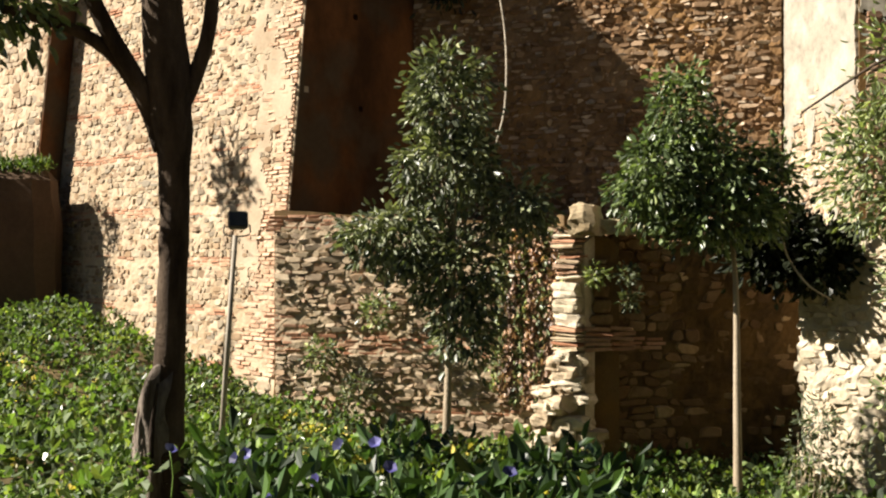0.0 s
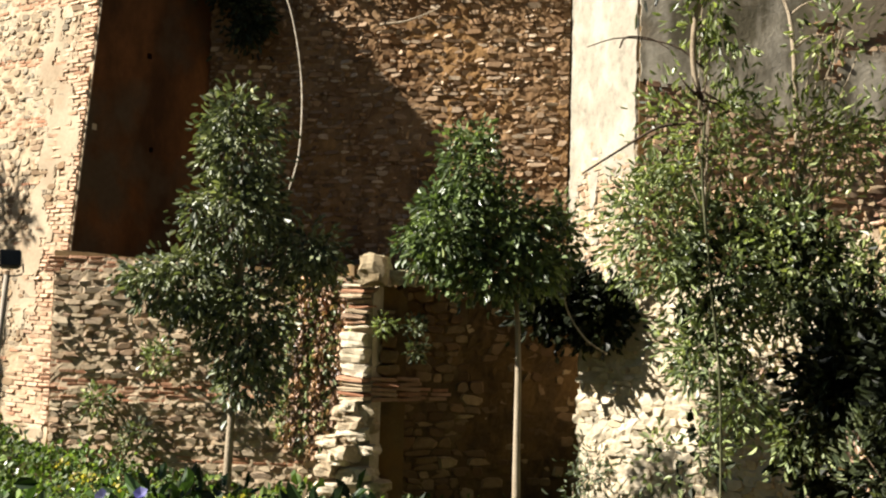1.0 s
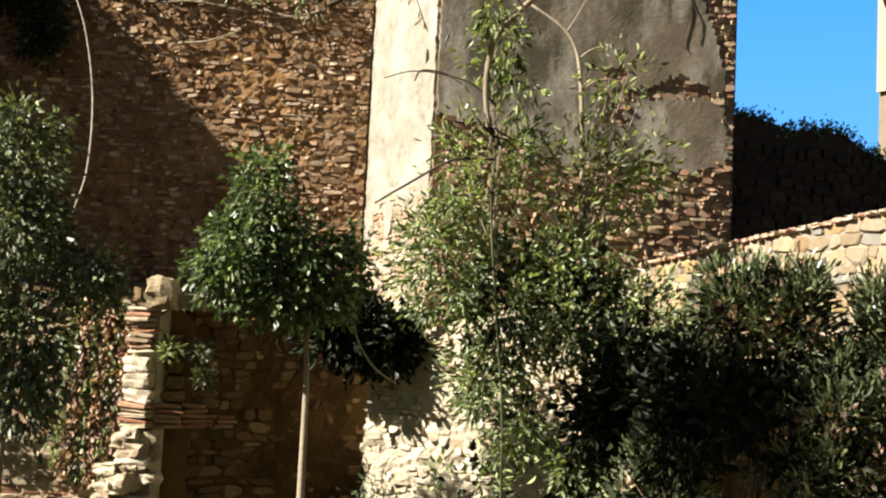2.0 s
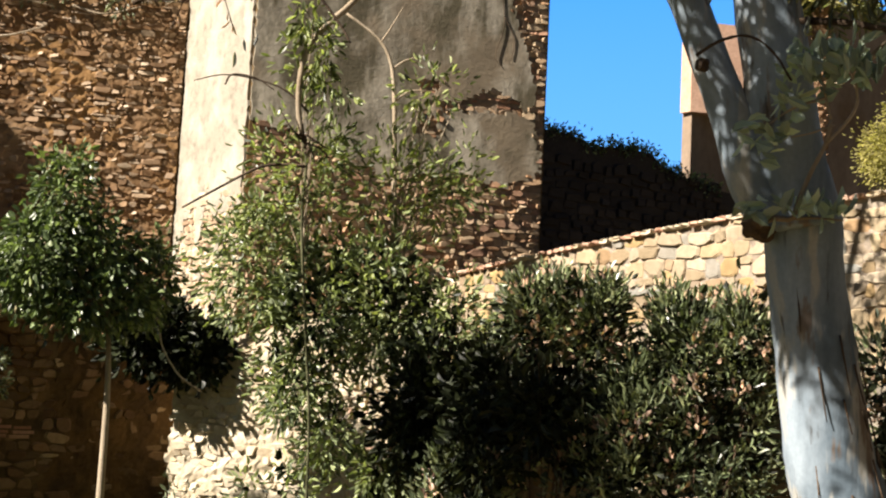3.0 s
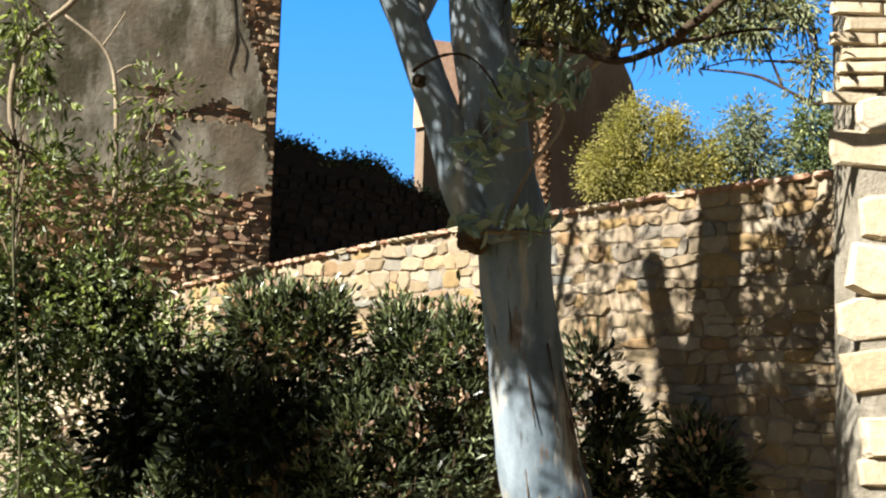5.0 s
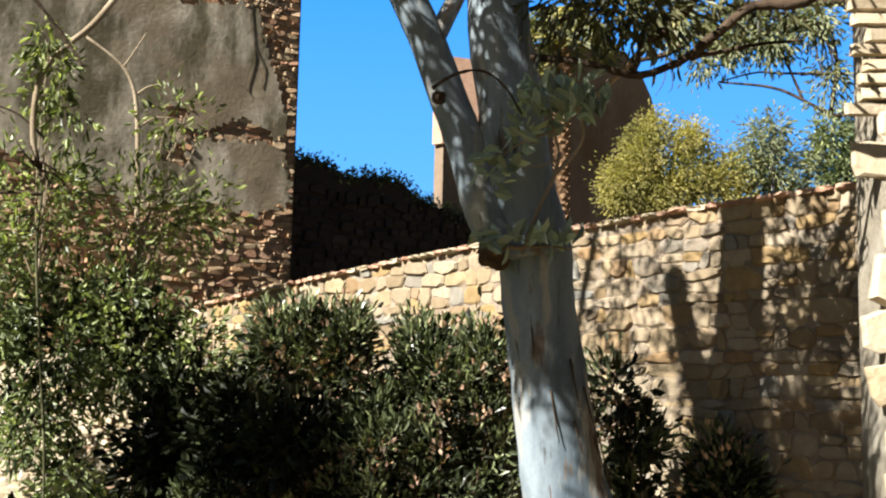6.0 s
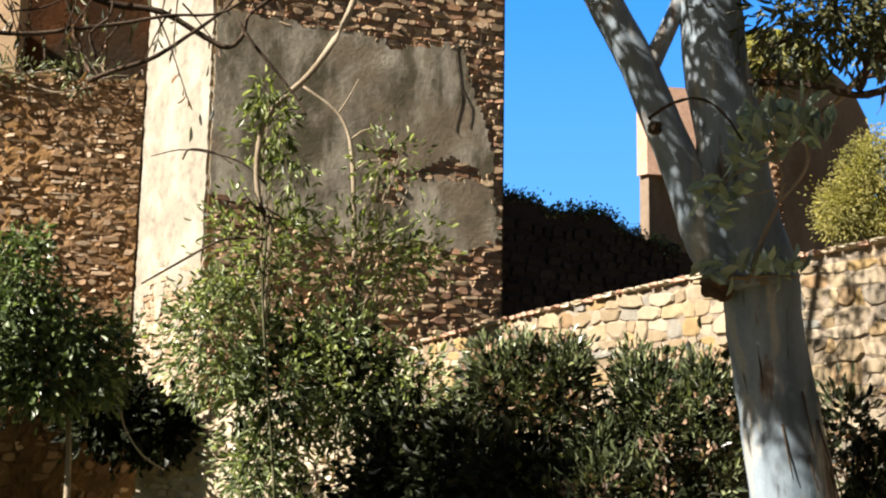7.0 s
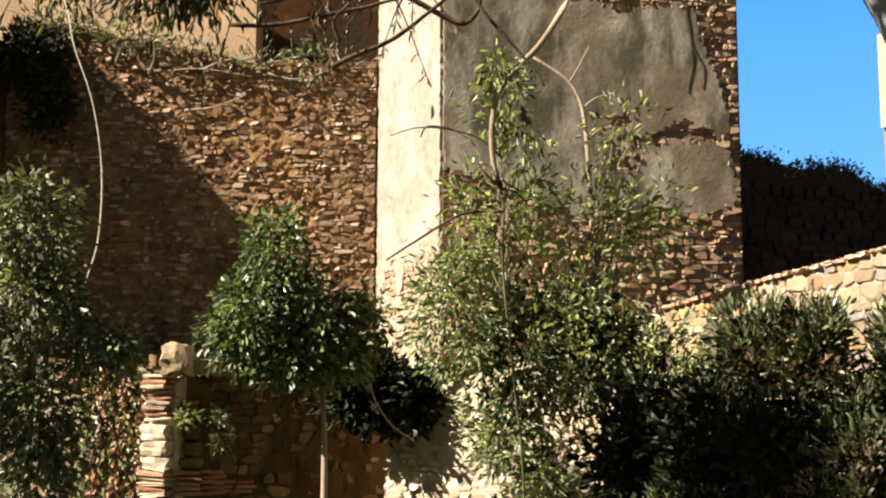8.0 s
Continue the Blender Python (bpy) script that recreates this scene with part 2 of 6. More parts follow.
def smooth_line(points, n):
    """n points on a smooth line through the given ones."""
    pts = [Vector(p) for p in points]
    ext = [pts[0] * 2 - pts[1]] + pts + [pts[-1] * 2 - pts[-2]]
    out = []
    for i in range(n):
        s = i / (n - 1) * (len(pts) - 1)
        k = min(int(s), len(pts) - 2)
        t = s - k
        a, b, c, d = ext[k:k + 4]
        out.append(0.5 * ((2 * b) + (c - a) * t + (2 * a - 5 * b + 4 * c - d) * t * t + (3 * b - a - 3 * c + d) * t ** 3))
    return out


def leaves(name, spots, dirs, length, width, mat, rng, fold=0.25, vary=0.35):
    """One mesh of folded leaves: at each spot a leaf that points along dir."""
    n = len(spots)
    P, Dv = np.asarray(spots, float), np.asarray(dirs, float)
    Dv /= np.linalg.norm(Dv, axis=1)[:, None] + 1e-9
    R = rng.normal(size=(n, 3))
    S = np.cross(Dv, R)
    S /= np.linalg.norm(S, axis=1)[:, None] + 1e-9
    Nn = np.cross(S, Dv)
    k = 1 + rng.uniform(-vary, vary, n)[:, None]
    L, Wd = length * k, width * k * (1 + rng.uniform(-0.2, 0.2, n)[:, None])
    v = np.empty((n, 6, 3))
    v[:, 0] = P
    v[:, 1] = P + Dv * L * 0.35 + S * Wd * 0.5 + Nn * Wd * fold
    v[:, 2] = P + Dv * L * 0.75 + S * Wd * 0.38 + Nn * Wd * fold * 0.8
    v[:, 3] = P + Dv * L - Nn * L * 0.12
    v[:, 4] = P + Dv * L * 0.75 - S * Wd * 0.38 + Nn * Wd * fold * 0.8
    v[:, 5] = P + Dv * L * 0.35 - S * Wd * 0.5 + Nn * Wd * fold
    base = np.arange(n)[:, None] * 6
    f = np.concatenate([base + np.array([[0, 1, 2, 3]]), base + np.array([[0, 3, 4, 5]])])
    me = bpy.data.meshes.new(name)
    me.from_pydata(v.reshape(-1, 3).tolist(), [], f.tolist())
    me.materials.append(mat)
    me.update()
    return me


def clump_spots(lobes, clumps, per, size, rng, shell=0.55, droop=0.3, up=0.35):
    """Leaf spots and directions: clumps in ellipsoid lobes (centre, radii, weight), thicker towards the outside."""
    w = np.array([l[2] for l in lobes], float)
    pick = rng.choice(len(lobes), clumps, p=w / w.sum())
    P, Dv = [], []
    for i in pick:
        c, r, _ = lobes[i]
        d = rng.normal(size=3)
        d /= np.linalg.norm(d)
        rad = shell + (1 - shell) * rng.random() ** 0.6
        if rng.random() < 0.12:
            rad *= 1.12
        q = np.array(c) + d * np.array(r) * rad
        out = d * 0.8 + np.array([0, 0, up])
        k = max(3, int(per * rng.uniform(0.6, 1.4)))
        o = rng.normal(size=(k, 3)) * size
        P.append(q + o)
        Dv.append(out + o / size * 0.6 + rng.normal(size=(k, 3)) * 0.45 - np.array([0, 0, droop]))
    return np.concatenate(P), np.concatenate(Dv)


# ---- masonry ----
def stone_data(name, seed, mat, sides=8, square=0.0):
    """One angular stone in a unit square, bedded at y = 0.4 and proud to y = -1 (outwards is -y)."""
    rng = random.Random(seed)
    ring = []
    for cx, cz in ((1, 1), (-1, 1), (-1, -1), (1, -1)):
        if square:
            ring.append((cx * 0.5, cz * 0.5))
            continue
        p, q = rng.uniform(0.05, 0.6), rng.uniform(0.05, 0.6)
        a, b = (cx * (0.5 - p * 0.5), cz * (0.5 - rng.uniform(0, 0.05))), (cx * (0.5 - rng.uniform(0, 0.05)), cz * (0.5 - q * 0.5))
        ring += [b, a] if cx * cz > 0 else [a, b]
    sides = len(ring)
    tx, tz = rng.uniform(-0.5, 0.5), rng.uniform(-0.5, 0.5)
    verts = [(x, 0.4, z) for x, z in ring] + [(x, -0.4, z) for x, z in ring]
    verts += [(x * 0.86 + rng.uniform(-0.03, 0.03), -1 + tx * x + tz * z + rng.uniform(-0.08, 0.08), z * 0.84 + rng.uniform(-0.03, 0.03)) for x, z in ring]
    faces = []
    for o in (0, sides):
        faces += [(o + k, o + (k + 1) % sides, o + sides + (k + 1) % sides, o + sides + k) for k in range(sides)]
    faces.append(tuple(range(2 * sides, 3 * sides)))
    return verts, faces


def lay(u0, u1, v0, v1, kind_at, rng, sizes):
    """Courses of pieces over a rectangle: kind_at(u, v) names the kind there, or None. Yields kind, u, v, width, height, turn."""
    v = v0
    while v < v1:
        u = u0 - rng.random() * 0.2
        band = kind_at((u0 + u1) / 2, v) or "stone"
        h_kind = "brick" if band == "brick" else "stone"
        lo, hi, wlo, whi = sizes[h_kind]
        h = rng.uniform(lo, hi)
        while u < u1:
            k = kind_at(u, v + h / 2)
            lo2, hi2, wlo2, whi2 = sizes[k if k in sizes else h_kind]
            w = rng.uniform(wlo2, whi2)
            if k:
                if k == h_kind or k not in sizes:
                    hh = h * (rng.uniform(0.7, 1.12) if k != "brick" else 0.97)
                    yield k, u + w / 2, v + h / 2 + 0.06 * noise.noise((u * 0.9, v * 0.9, 5.5)) + (rng.uniform(-0.22, 0.22) * h if k != "brick" else 0), w * (1 if k == "brick" else rng.uniform(0.85, 1.08)), hh, rng.uniform(-9, 9) if k != "brick" else rng.uniform(-1.5, 1.5)
                else:
                    m = max(1, round(h / ((lo2 + hi2) / 2)))
                    for j in range(m):
                        yield k, u + w / 2, v + (j + 0.5) * h / m, w, h / m * 0.95, rng.uniform(-2, 2)
            u += w
        v += h


def masonry(wall, pieces, mats, near, proud=0.03, joint=0.016, seed=1, limit=300):
    """Lays pieces on the local plane y = 0 of a wall: the nearest as objects, the rest joined."""
    rng = random.Random(seed)
    shapes = {k: [stone_data(k, seed * 31 + i, None, 8 if k != "brick" else 4, 0.0 if k != "brick" else 1.0) for i in range(14)] for k in mats}
    data = {k: [mesh_of(k, *s, mats[k]) for s in shapes[k]] for k in mats}
    names = {k: "brick" if k == "brick" else "stone" for k in mats}
    pieces = sorted(pieces, key=lambda p: (p[1] - near[0]) ** 2 + (p[2] - near[1]) ** 2)
    rest = {k: ([], []) for k in mats}
    for i, (k, u, v, w, h, turn) in enumerate(pieces):
        j, depth = rng.randrange(14), proud * rng.uniform(0.5, 1.5)
        m = pose(u, 0, v, 0, turn, 0) @ Matrix.Diagonal((max(0.02, w - joint), depth, max(0.02, h - joint), 1))
        if i < limit:
            ob = new(names[k], data[k][j])
            ob.parent = wall
            ob.matrix_basis = m
        else:
            vs, fs = rest[k]
            o = len(vs)
            sv, sf = shapes[k][j]
            vs += [m @ Vector(q) for q in sv]
            fs += [tuple(a + o for a in g) for g in sf]
    for k, (vs, fs) in rest.items():
        if vs:
            ob = part("brickwork" if k == "brick" else "stonework", mesh_of("stonework", vs, fs, mats[k]), mats[k], wall)
            tagged(ob, kind="stuff")


def boulder(name, size, seed, mat, rough=0.16, cuts=3, rounding=0.22):
    """An angular block with broken edges, about size wide, deep and high."""
    bm = bmesh.new()
    bmesh.ops.create_cube(bm, size=1)
    bmesh.ops.subdivide_edges(bm, edges=bm.edges, cuts=cuts, use_grid_fill=True)
    for v in bm.verts:
        k = 1 - rounding * max(0.0, v.co.length - 0.55) / 0.3
        n = noise.noise_vector(v.co * 2.3 + Vector((seed * 3.1, seed, 0)))
        v.co = Vector((v.co[i] * k * size[i] + n[i] * rough * size[i] for i in range(3)))
    me = bpy.data.meshes.new(name)
    bm.to_mesh(me)
    bm.free()
    me.materials.append(mat)
    return me


def coursed(u0, u1, v0, v1, heights, widths, seed, keep=None):
    """Rough courses of rubble as polygons: wavy beds, slanting joints, cut corners, some stones split in two."""
    rng = random.Random(seed)
    beds = [v0]
    while beds[-1] < v1 - heights[0]:
        beds.append(min(v1, beds[-1] + rng.uniform(*heights)))
    if beds[-1] < v1:
        beds.append(v1)
    n = len(beds) - 1
    at = lambda j, u: beds[j] if j in (0, n) else beds[j] + heights[0] * 0.75 * noise.noise((u * 1.7, j * 3.7, seed)) + heights[0] * 0.3 * noise.noise((u * 6.0, j * 5.1, seed))
    out = []
    for j in range(n):
        u, lean = u0, 0.0
        while u < u1 - 0.01:
            w = rng.uniform(*widths) * rng.choice((0.6, 1.0, 1.0, 1.25))
            r = min(u1, u + w)
            if u1 - r < widths[0] * 0.5:
                r = u1
            lean2 = 0.0 if r >= u1 else rng.uniform(-0.35, 0.35) * heights[0]
            box = [(u - lean, at(j, u)), (r - lean2, at(j, r)), (r + lean2, at(j + 1, r)), (u + lean, at(j + 1, u))]
            h = min(box[3][1] - box[0][1], box[2][1] - box[1][1])
            if h > 0.02 and (not keep or keep((u + r) / 2, (box[0][1] + box[3][1]) / 2)):
                halves = [box]
                if h > heights[1] * 0.8 and rng.random() < 0.4:
                    k, q = rng.uniform(0.35, 0.65), rng.uniform(0.35, 0.65)
                    lm = (box[0][0] + (box[3][0] - box[0][0]) * k, box[0][1] + (box[3][1] - box[0][1]) * k)
                    rm = (box[1][0] + (box[2][0] - box[1][0]) * q, box[1][1] + (box[2][1] - box[1][1]) * q)
                    halves = [[box[0], box[1], rm, lm], [lm, rm, box[2], box[3]]]
                for hb in halves:
                    poly = []
                    for i in range(4):
                        p, c, d = hb[i - 1], hb[i], hb[(i + 1) % 4]
                        f, g = rng.uniform(0.05, 0.42), rng.uniform(0.05, 0.42)
                        poly += [(c[0] + (p[0] - c[0]) * f, c[1] + (p[1] - c[1]) * f), (c[0] + (d[0] - c[0]) * g, c[1] + (d[1] - c[1]) * g)]
                    out.append(poly)
            u, lean = r, lean2
    return out


def lay_rubble(wall, polys, mat, near, proud=0.025, joint=0.012, seed=1, limit=300, name="stone", tilt=0.35):
    """Stones from polygons on the local plane y = 0 of a wall: the nearest as objects, the rest joined."""
    rng = random.Random(seed)
    mid = lambda p: (sum(q[0] for q in p) / len(p), sum(q[1] for q in p) / len(p))
    polys = sorted(polys, key=lambda p: (mid(p)[0] - near[0]) ** 2 + (mid(p)[1] - near[1]) ** 2)
    vs, fs = [], []
    for i, p in enumerate(polys):
        cu, cv = mid(p)
        n = len(p)
        r = max(0.02, sum(math.hypot(a - cu, b - cv) for a, b in p) / n)
        k1, k2 = max(0.3, 1 - joint * 0.6 / r), max(0.25, 1 - joint * 0.6 / r - rng.uniform(0.1, 0.26))
        d = proud * rng.uniform(0.3, 1.5)
        tu, tv = rng.uniform(-tilt, tilt) * proud / r, rng.uniform(-tilt, tilt) * proud / r
        ring = [(a - cu, b - cv) for a, b in p]
        v = [(a * k1, 0.012, b * k1) for a, b in ring]
        v += [(a * k1, -d * 0.45, b * k1) for a, b in ring]
        v += [(a * k2 + rng.uniform(-0.06, 0.06) * r, -d + tu * a + tv * b, b * k2 + rng.uniform(-0.06, 0.06) * r) for a, b in ring]
        f = []
        for o in (0, n):
            f += [(o + q, o + (q + 1) % n, o + n + (q + 1) % n, o + n + q) for q in range(n)]
        f.append(tuple(range(2 * n, 3 * n)))
        if i < limit:
            ob = part(name, mesh_of(name, v, f, mat), mat, wall)
            ob.location = (cu, 0, cv)
        else:
            o = len(vs)
            vs += [(a + cu, b, c + cv) for a, b, c in v]
            fs += [tuple(q + o for q in g) for g in f]
    if vs:
        tagged(part("stonework", mesh_of("stonework", vs, fs, mat), mat, wall), kind="stuff")


def cut_holes(ob, boxes, depth):
    """Cuts square putlog holes (u, v, size) into a wall's face."""
    bm = bmesh.new()
    for u, v, q in boxes:
        m = Matrix.Translation((u, depth / 2 - 0.1, v)) @ Matrix.Diagonal((q, depth + 0.2, q, 1))
        bmesh.ops.create_cube(bm, size=1, matrix=m)
    me = bpy.data.meshes.new("cutter")
    bm.to_mesh(me)
    bm.free()
    c = new("cutter", me)
    c.matrix_world = ob.matrix_world
    mod = ob.modifiers.new("holes", "BOOLEAN")
    mod.operation, mod.object, mod.solver = "DIFFERENCE", c, "EXACT"
    bpy.context.view_layer.update()
    done = bpy.data.meshes.new_from_object(ob.evaluated_get(bpy.context.evaluated_depsgraph_get()))
    ob.modifiers.clear()
    ob.data = done
    bpy.data.objects.remove(c)
    bpy.data.meshes.remove(me)


def slab(name, outline, thick, mat, mwall, label, bump=0.0, seed=0, step=0.0):
    """A wall body: the outline (u, v) in its plane, extruded inwards (local +y)."""
    bm = bmesh.new()
    front = [bm.verts.new((u, 0, v)) for u, v in outline]
    back = [bm.verts.new((u, thick, v)) for u, v in outline]
    bm.faces.new(front)
    bm.faces.new(back[::-1])
    n = len(outline)
    for i in range(n):
        bm.faces.new((front[i], back[i], back[(i + 1) % n], front[(i + 1) % n]))
    bmesh.ops.recalc_face_normals(bm, faces=bm.faces)
    me = bpy.data.meshes.new(name)
    bm.to_mesh(me)
    bm.free()
    me.materials.append(mat)
    ob = new(name, me)
    ob.matrix_world = mwall
    return tagged(ob, label, "wall", kind="structure")


def plate(name, u0, u1, v0, v1, step, mask, thick, mat, wall, rough=0.006, seed=0, label="", relief=None):
    """A thin skin of plaster on the local plane of a wall, kept where mask(u, v) is true, with ragged edges."""
    rng = random.Random(seed)
    nu, nv = int((u1 - u0) / step), int((v1 - v0) / step)
    keep = [[bool(mask(u0 + (i + 0.5) * step, v0 + (j + 0.5) * step)) for j in range(nv)] for i in range(nu)]
    verts, faces, idx = [], [], {}

    def vert(i, j, back):
        key = (i, j, back)
        if key not in idx:
            idx[key] = len(verts)
            r = random.Random((i * 7919 + j) * 31 + seed)
            u, v = u0 + i * step + r.uniform(-0.35, 0.35) * step, v0 + j * step + r.uniform(-0.35, 0.35) * step
            if relief:
                verts.append((u, 0.01 if back else -relief(u, v), v))
            else:
                verts.append((u, 0.01 if back else -thick - rough * noise.noise((u * 2.2, v * 2.2, seed)) * 3 - r.uniform(0, rough * 0.3), v))
        return idx[key]

    for i in range(nu):
        for j in range(nv):
            if not keep[i][j]:
                continue
            c = [(i, j), (i + 1, j), (i + 1, j + 1), (i, j + 1)]
            faces.append([vert(*q, 0) for q in c])
            for k, (di, dj) in enumerate(((0, -1), (1, 0), (0, 1), (-1, 0))):
                a, b = i + di, j + dj
                if not (0 <= a < nu and 0 <= b < nv and keep[a][b]):
                    p, q = c[k], c[(k + 1) % 4]
                    faces.append([vert(*q, 0), vert(*p, 0), vert(*p, 1), vert(*q, 1)])
    return part(name, mesh_of(name, verts, faces, mat), mat, wall, label)


def mortar(wall, u0, u1, v0, v1, level, amp, mat, seed, mask=None, step=0.055):
    """Lumpy mortar between and partly over the stones of a wall."""
    lump = lambda u, v: level + amp * (noise.noise((u * 4.3, v * 6.1, seed)) * 1.1 + noise.noise((u * 13, v * 17, seed + 3)) * 0.8)
    plate("mortar", u0, u1, v0, v1, step, mask or (lambda u, v: True), 0, mat, wall, 0, seed, "", lump)


def wall_frame(a, b, batter=0.0):
    """Local frame of an upright wall from plan point a to b as the viewer sees it from left to right; leans back by batter degrees."""
    ang = math.degrees(math.atan2(b[1] - a[1], b[0] - a[0]))
    return Matrix.Translation((a[0], a[1], 0)) @ pose(0, 0, 0, -batter, 0, ang)


# ---- ground ----
def step01(a, b, x):
    t = min(1.0, max(0.0, (x - a) / (b - a)))
    return t * t * (3 - 2 * t)


def ground_z(x, y):
    z = -1.25 * step01(7, 15, y) * step01(-7, 2.5, x)
    z += 0.5 * step01(10, 20, y) * step01(-1, -7, x)
    z -= 0.35 * step01(0, 2, x) * step01(5, 8, y) * step01(15, 11, y)
    z -= 0.5 * step01(3, 7, x) * step01(2, 7, y) * step01(17, 12, y)
    return z + 0.05 * math.sin(x * 1.7) * math.cos(y * 1.3)


def build_ground():
    xs = [-900, -300, -120, -60] + [-30 + i for i in range(61)] + [60, 120, 300, 900]
    verts = [(x, y, ground_z(x, y) if abs(x) < 40 and abs(y) < 40 else 0.0) for y in xs for x in xs]
    n = len(xs)
    faces = [(j * n + i, j * n + i + 1, (j + 1) * n + i + 1, (j + 1) * n + i) for j in range(n - 1) for i in range(n - 1)]
    g = new("ground", mesh_of("ground", verts, faces, M_EARTH, True))
    tagged(g, "sloping earth bed under weeds below the fortress walls", "ground", kind="structure")


build_ground()

# ---- plan of the fortress walls ----
C1, INNER, P1, P2, P3 = (-2.39, 17.0), (-0.46, 18.95), (4.92, 16.99), (5.12, 14.55), (9.25, 13.91)
A_FAR = (-13.17, 27.92)
Q1, Q2 = (7.05, 12.4), (8.22, 4.2)
E1A, E1B, E2A = (-2.4, 16.88), (1.72, 15.62), (4.47, 15.1)


def dist(a, b):
    return math.hypot(b[0] - a[0], b[1] - a[1])


BANDS = (-0.1, 0.75, 1.5, 2.32, 3.3, 4.16, 5.1, 6.0, 6.9)
SIZES = {"stone": (0.12, 0.21, 0.13, 0.34), "brick": (0.052, 0.062, 0.22, 0.32), "small": (0.06, 0.11, 0.1, 0.22)}


def build_left_tower():
    length = dist(A_FAR, C1)
    m = wall_frame(A_FAR, C1, 5.7)
    w = slab("wall_left_tower", [(0, -2), (length - 0.02, -2), (length - 0.02, 8.2), (0, 8.2)], 0.45, M_MORTAR_WARM, m, "sunlit rubble stone tower wall with thin brick bands")
    holes = [(length - 0.16, 4.95, 0.1), (length - 0.45, 3.45, 0.1), (length - 2.35, 4.95, 0.1), (length - 2.2, 3.5, 0.1), (length - 4.4, 2.6, 0.1)]
    cut_holes(w, holes, 0.3)
    clear = lambda u, v: all(abs(u - a) > 0.12 or abs(v - b) > 0.1 for a, b, _ in holes)
    quoin = lambda v: length - (0.42 + 0.36 * (math.sin(v * 5.3) > 0.1) if v > 2.4 else 0.75 + 0.25 * (math.sin(v * 3.7) > 0.1))
    rng = random.Random(3)
    polys, bricks, corner = [], [], []
    for i, b in enumerate(BANDS):
        nxt = BANDS[i + 1] if i + 1 < len(BANDS) else 7.15
        polys += coursed(3.5, length - 0.2, b + 0.14, nxt, (0.06, 0.125), (0.09, 0.24), 300 + i, lambda u, v: u < quoin(v) and clear(u, v))
        bricks += [p for p in lay(3.5, length - 0.5, b, b + 0.13, lambda u, v: "brick", rng, SIZES) if clear(p[1], p[2]) and p[1] + p[3] / 2 < quoin(p[2]) and noise.noise((p[1] * 0.7, p[2] * 3, 9)) > -0.12]
    polys += coursed(3.5, length - 0.1, -1.2, -0.12, (0.14, 0.2), (0.16, 0.36), 299)
    # brick quoin, flush with the corner
    v, row = -0.1, 0
    while v < 7.1:
        h = rng.uniform(0.056, 0.066)
        right = length - 0.035 + rng.uniform(-0.008, 0.006)
        wd = 0.15 if row % 2 else 0.27
        while right - wd > quoin(v) - 0.12:
            if clear(right - wd / 2, v):
                corner.append(("brick", right - wd / 2, v + h / 2, wd, h * 0.96, rng.uniform(-1.2, 1.2)))
            right -= wd
            wd = rng.uniform(0.22, 0.3)
        v, row = v + h, row + 1
    near = (length - 2.6, 2.6)
    lay_rubble(w, polys, M_STONE_WARM, near, 0.027, 0.004, 3)
    mortar(w, 3.5, length - 0.12, -1.2, 7.1, 0.016, 0.015, M_MORTAR_WARM, 3, clear)
    masonry(w, bricks, {"brick": M_BRICK}, near, 0.024, 0.012, 3)
    masonry(w, corner, {"brick": M_BRICK_PALE}, (length - 0.4, 3.4), 0.03, 0.012, 13)
    plate("plaster", length - 1.9, length - 0.06, 1.2, 6.2, 0.04, lambda u, v: clear(u, v) and noise.noise((u * 1.6, v * 0.8, 11)) * 0.8 + 0.6 * noise.noise((u * 5, v * 4, 5)) + 0.25 * noise.noise((u * 14, v * 12, 6)) + 0.62 - abs(u - length + 0.95 - 0.5 * step01(1.0, 0.2, abs(v - 3.9))) * 1.15 - abs(v - 3.7) * 0.13 > 0.16, 0.036, M_PLASTER_BEIGE, w, 0.006, 11, "remains of pale plaster")
    # pilaster farther along the same wall
    u1 = length - 7.1
    # orange body shows only on the shaded side; the sunny front gets stone
    p = slab("wall_pilaster", [(0, -2), (3.2, -2), (3.2, 7.2), (0, 7.2)], 0.46, M_PLASTER_ORANGE_SHADED, m @ Matrix.Translation((u1 - 3.2, -0.5, 0)), "shallow stone pilaster against the tower wall")
    lay_rubble(p, coursed(0.9, 3.16, -0.5, 7.1, (0.1, 0.18), (0.15, 0.34), 4), M_STONE_WARM, (3, 3), 0.03, 0.006, 4)
    mortar(p, 0.9, 3.16, -0.5, 7.1, 0.014, 0.016, M_MORTAR_WARM, 4)
    # shaded flank
    m = wall_frame(C1, INNER)
    L = dist(C1, INNER)
    k = math.tan(radians(5.7))
    s = slab("wall_tower_flank", [(0.012 - 2 * k, -2), (L, -2), (L, 6.9), (0.012 + 8.2 * k, 8.2)], 0.5, M_PLASTER_ORANGE_SHADED, m, "shaded orange plastered flank of the tower")
    cut_holes(s, [(0.55, 4.1, 0.09), (1.5, 5.3, 0.09), (1.6, 3.9, 0.08)], 0.3)


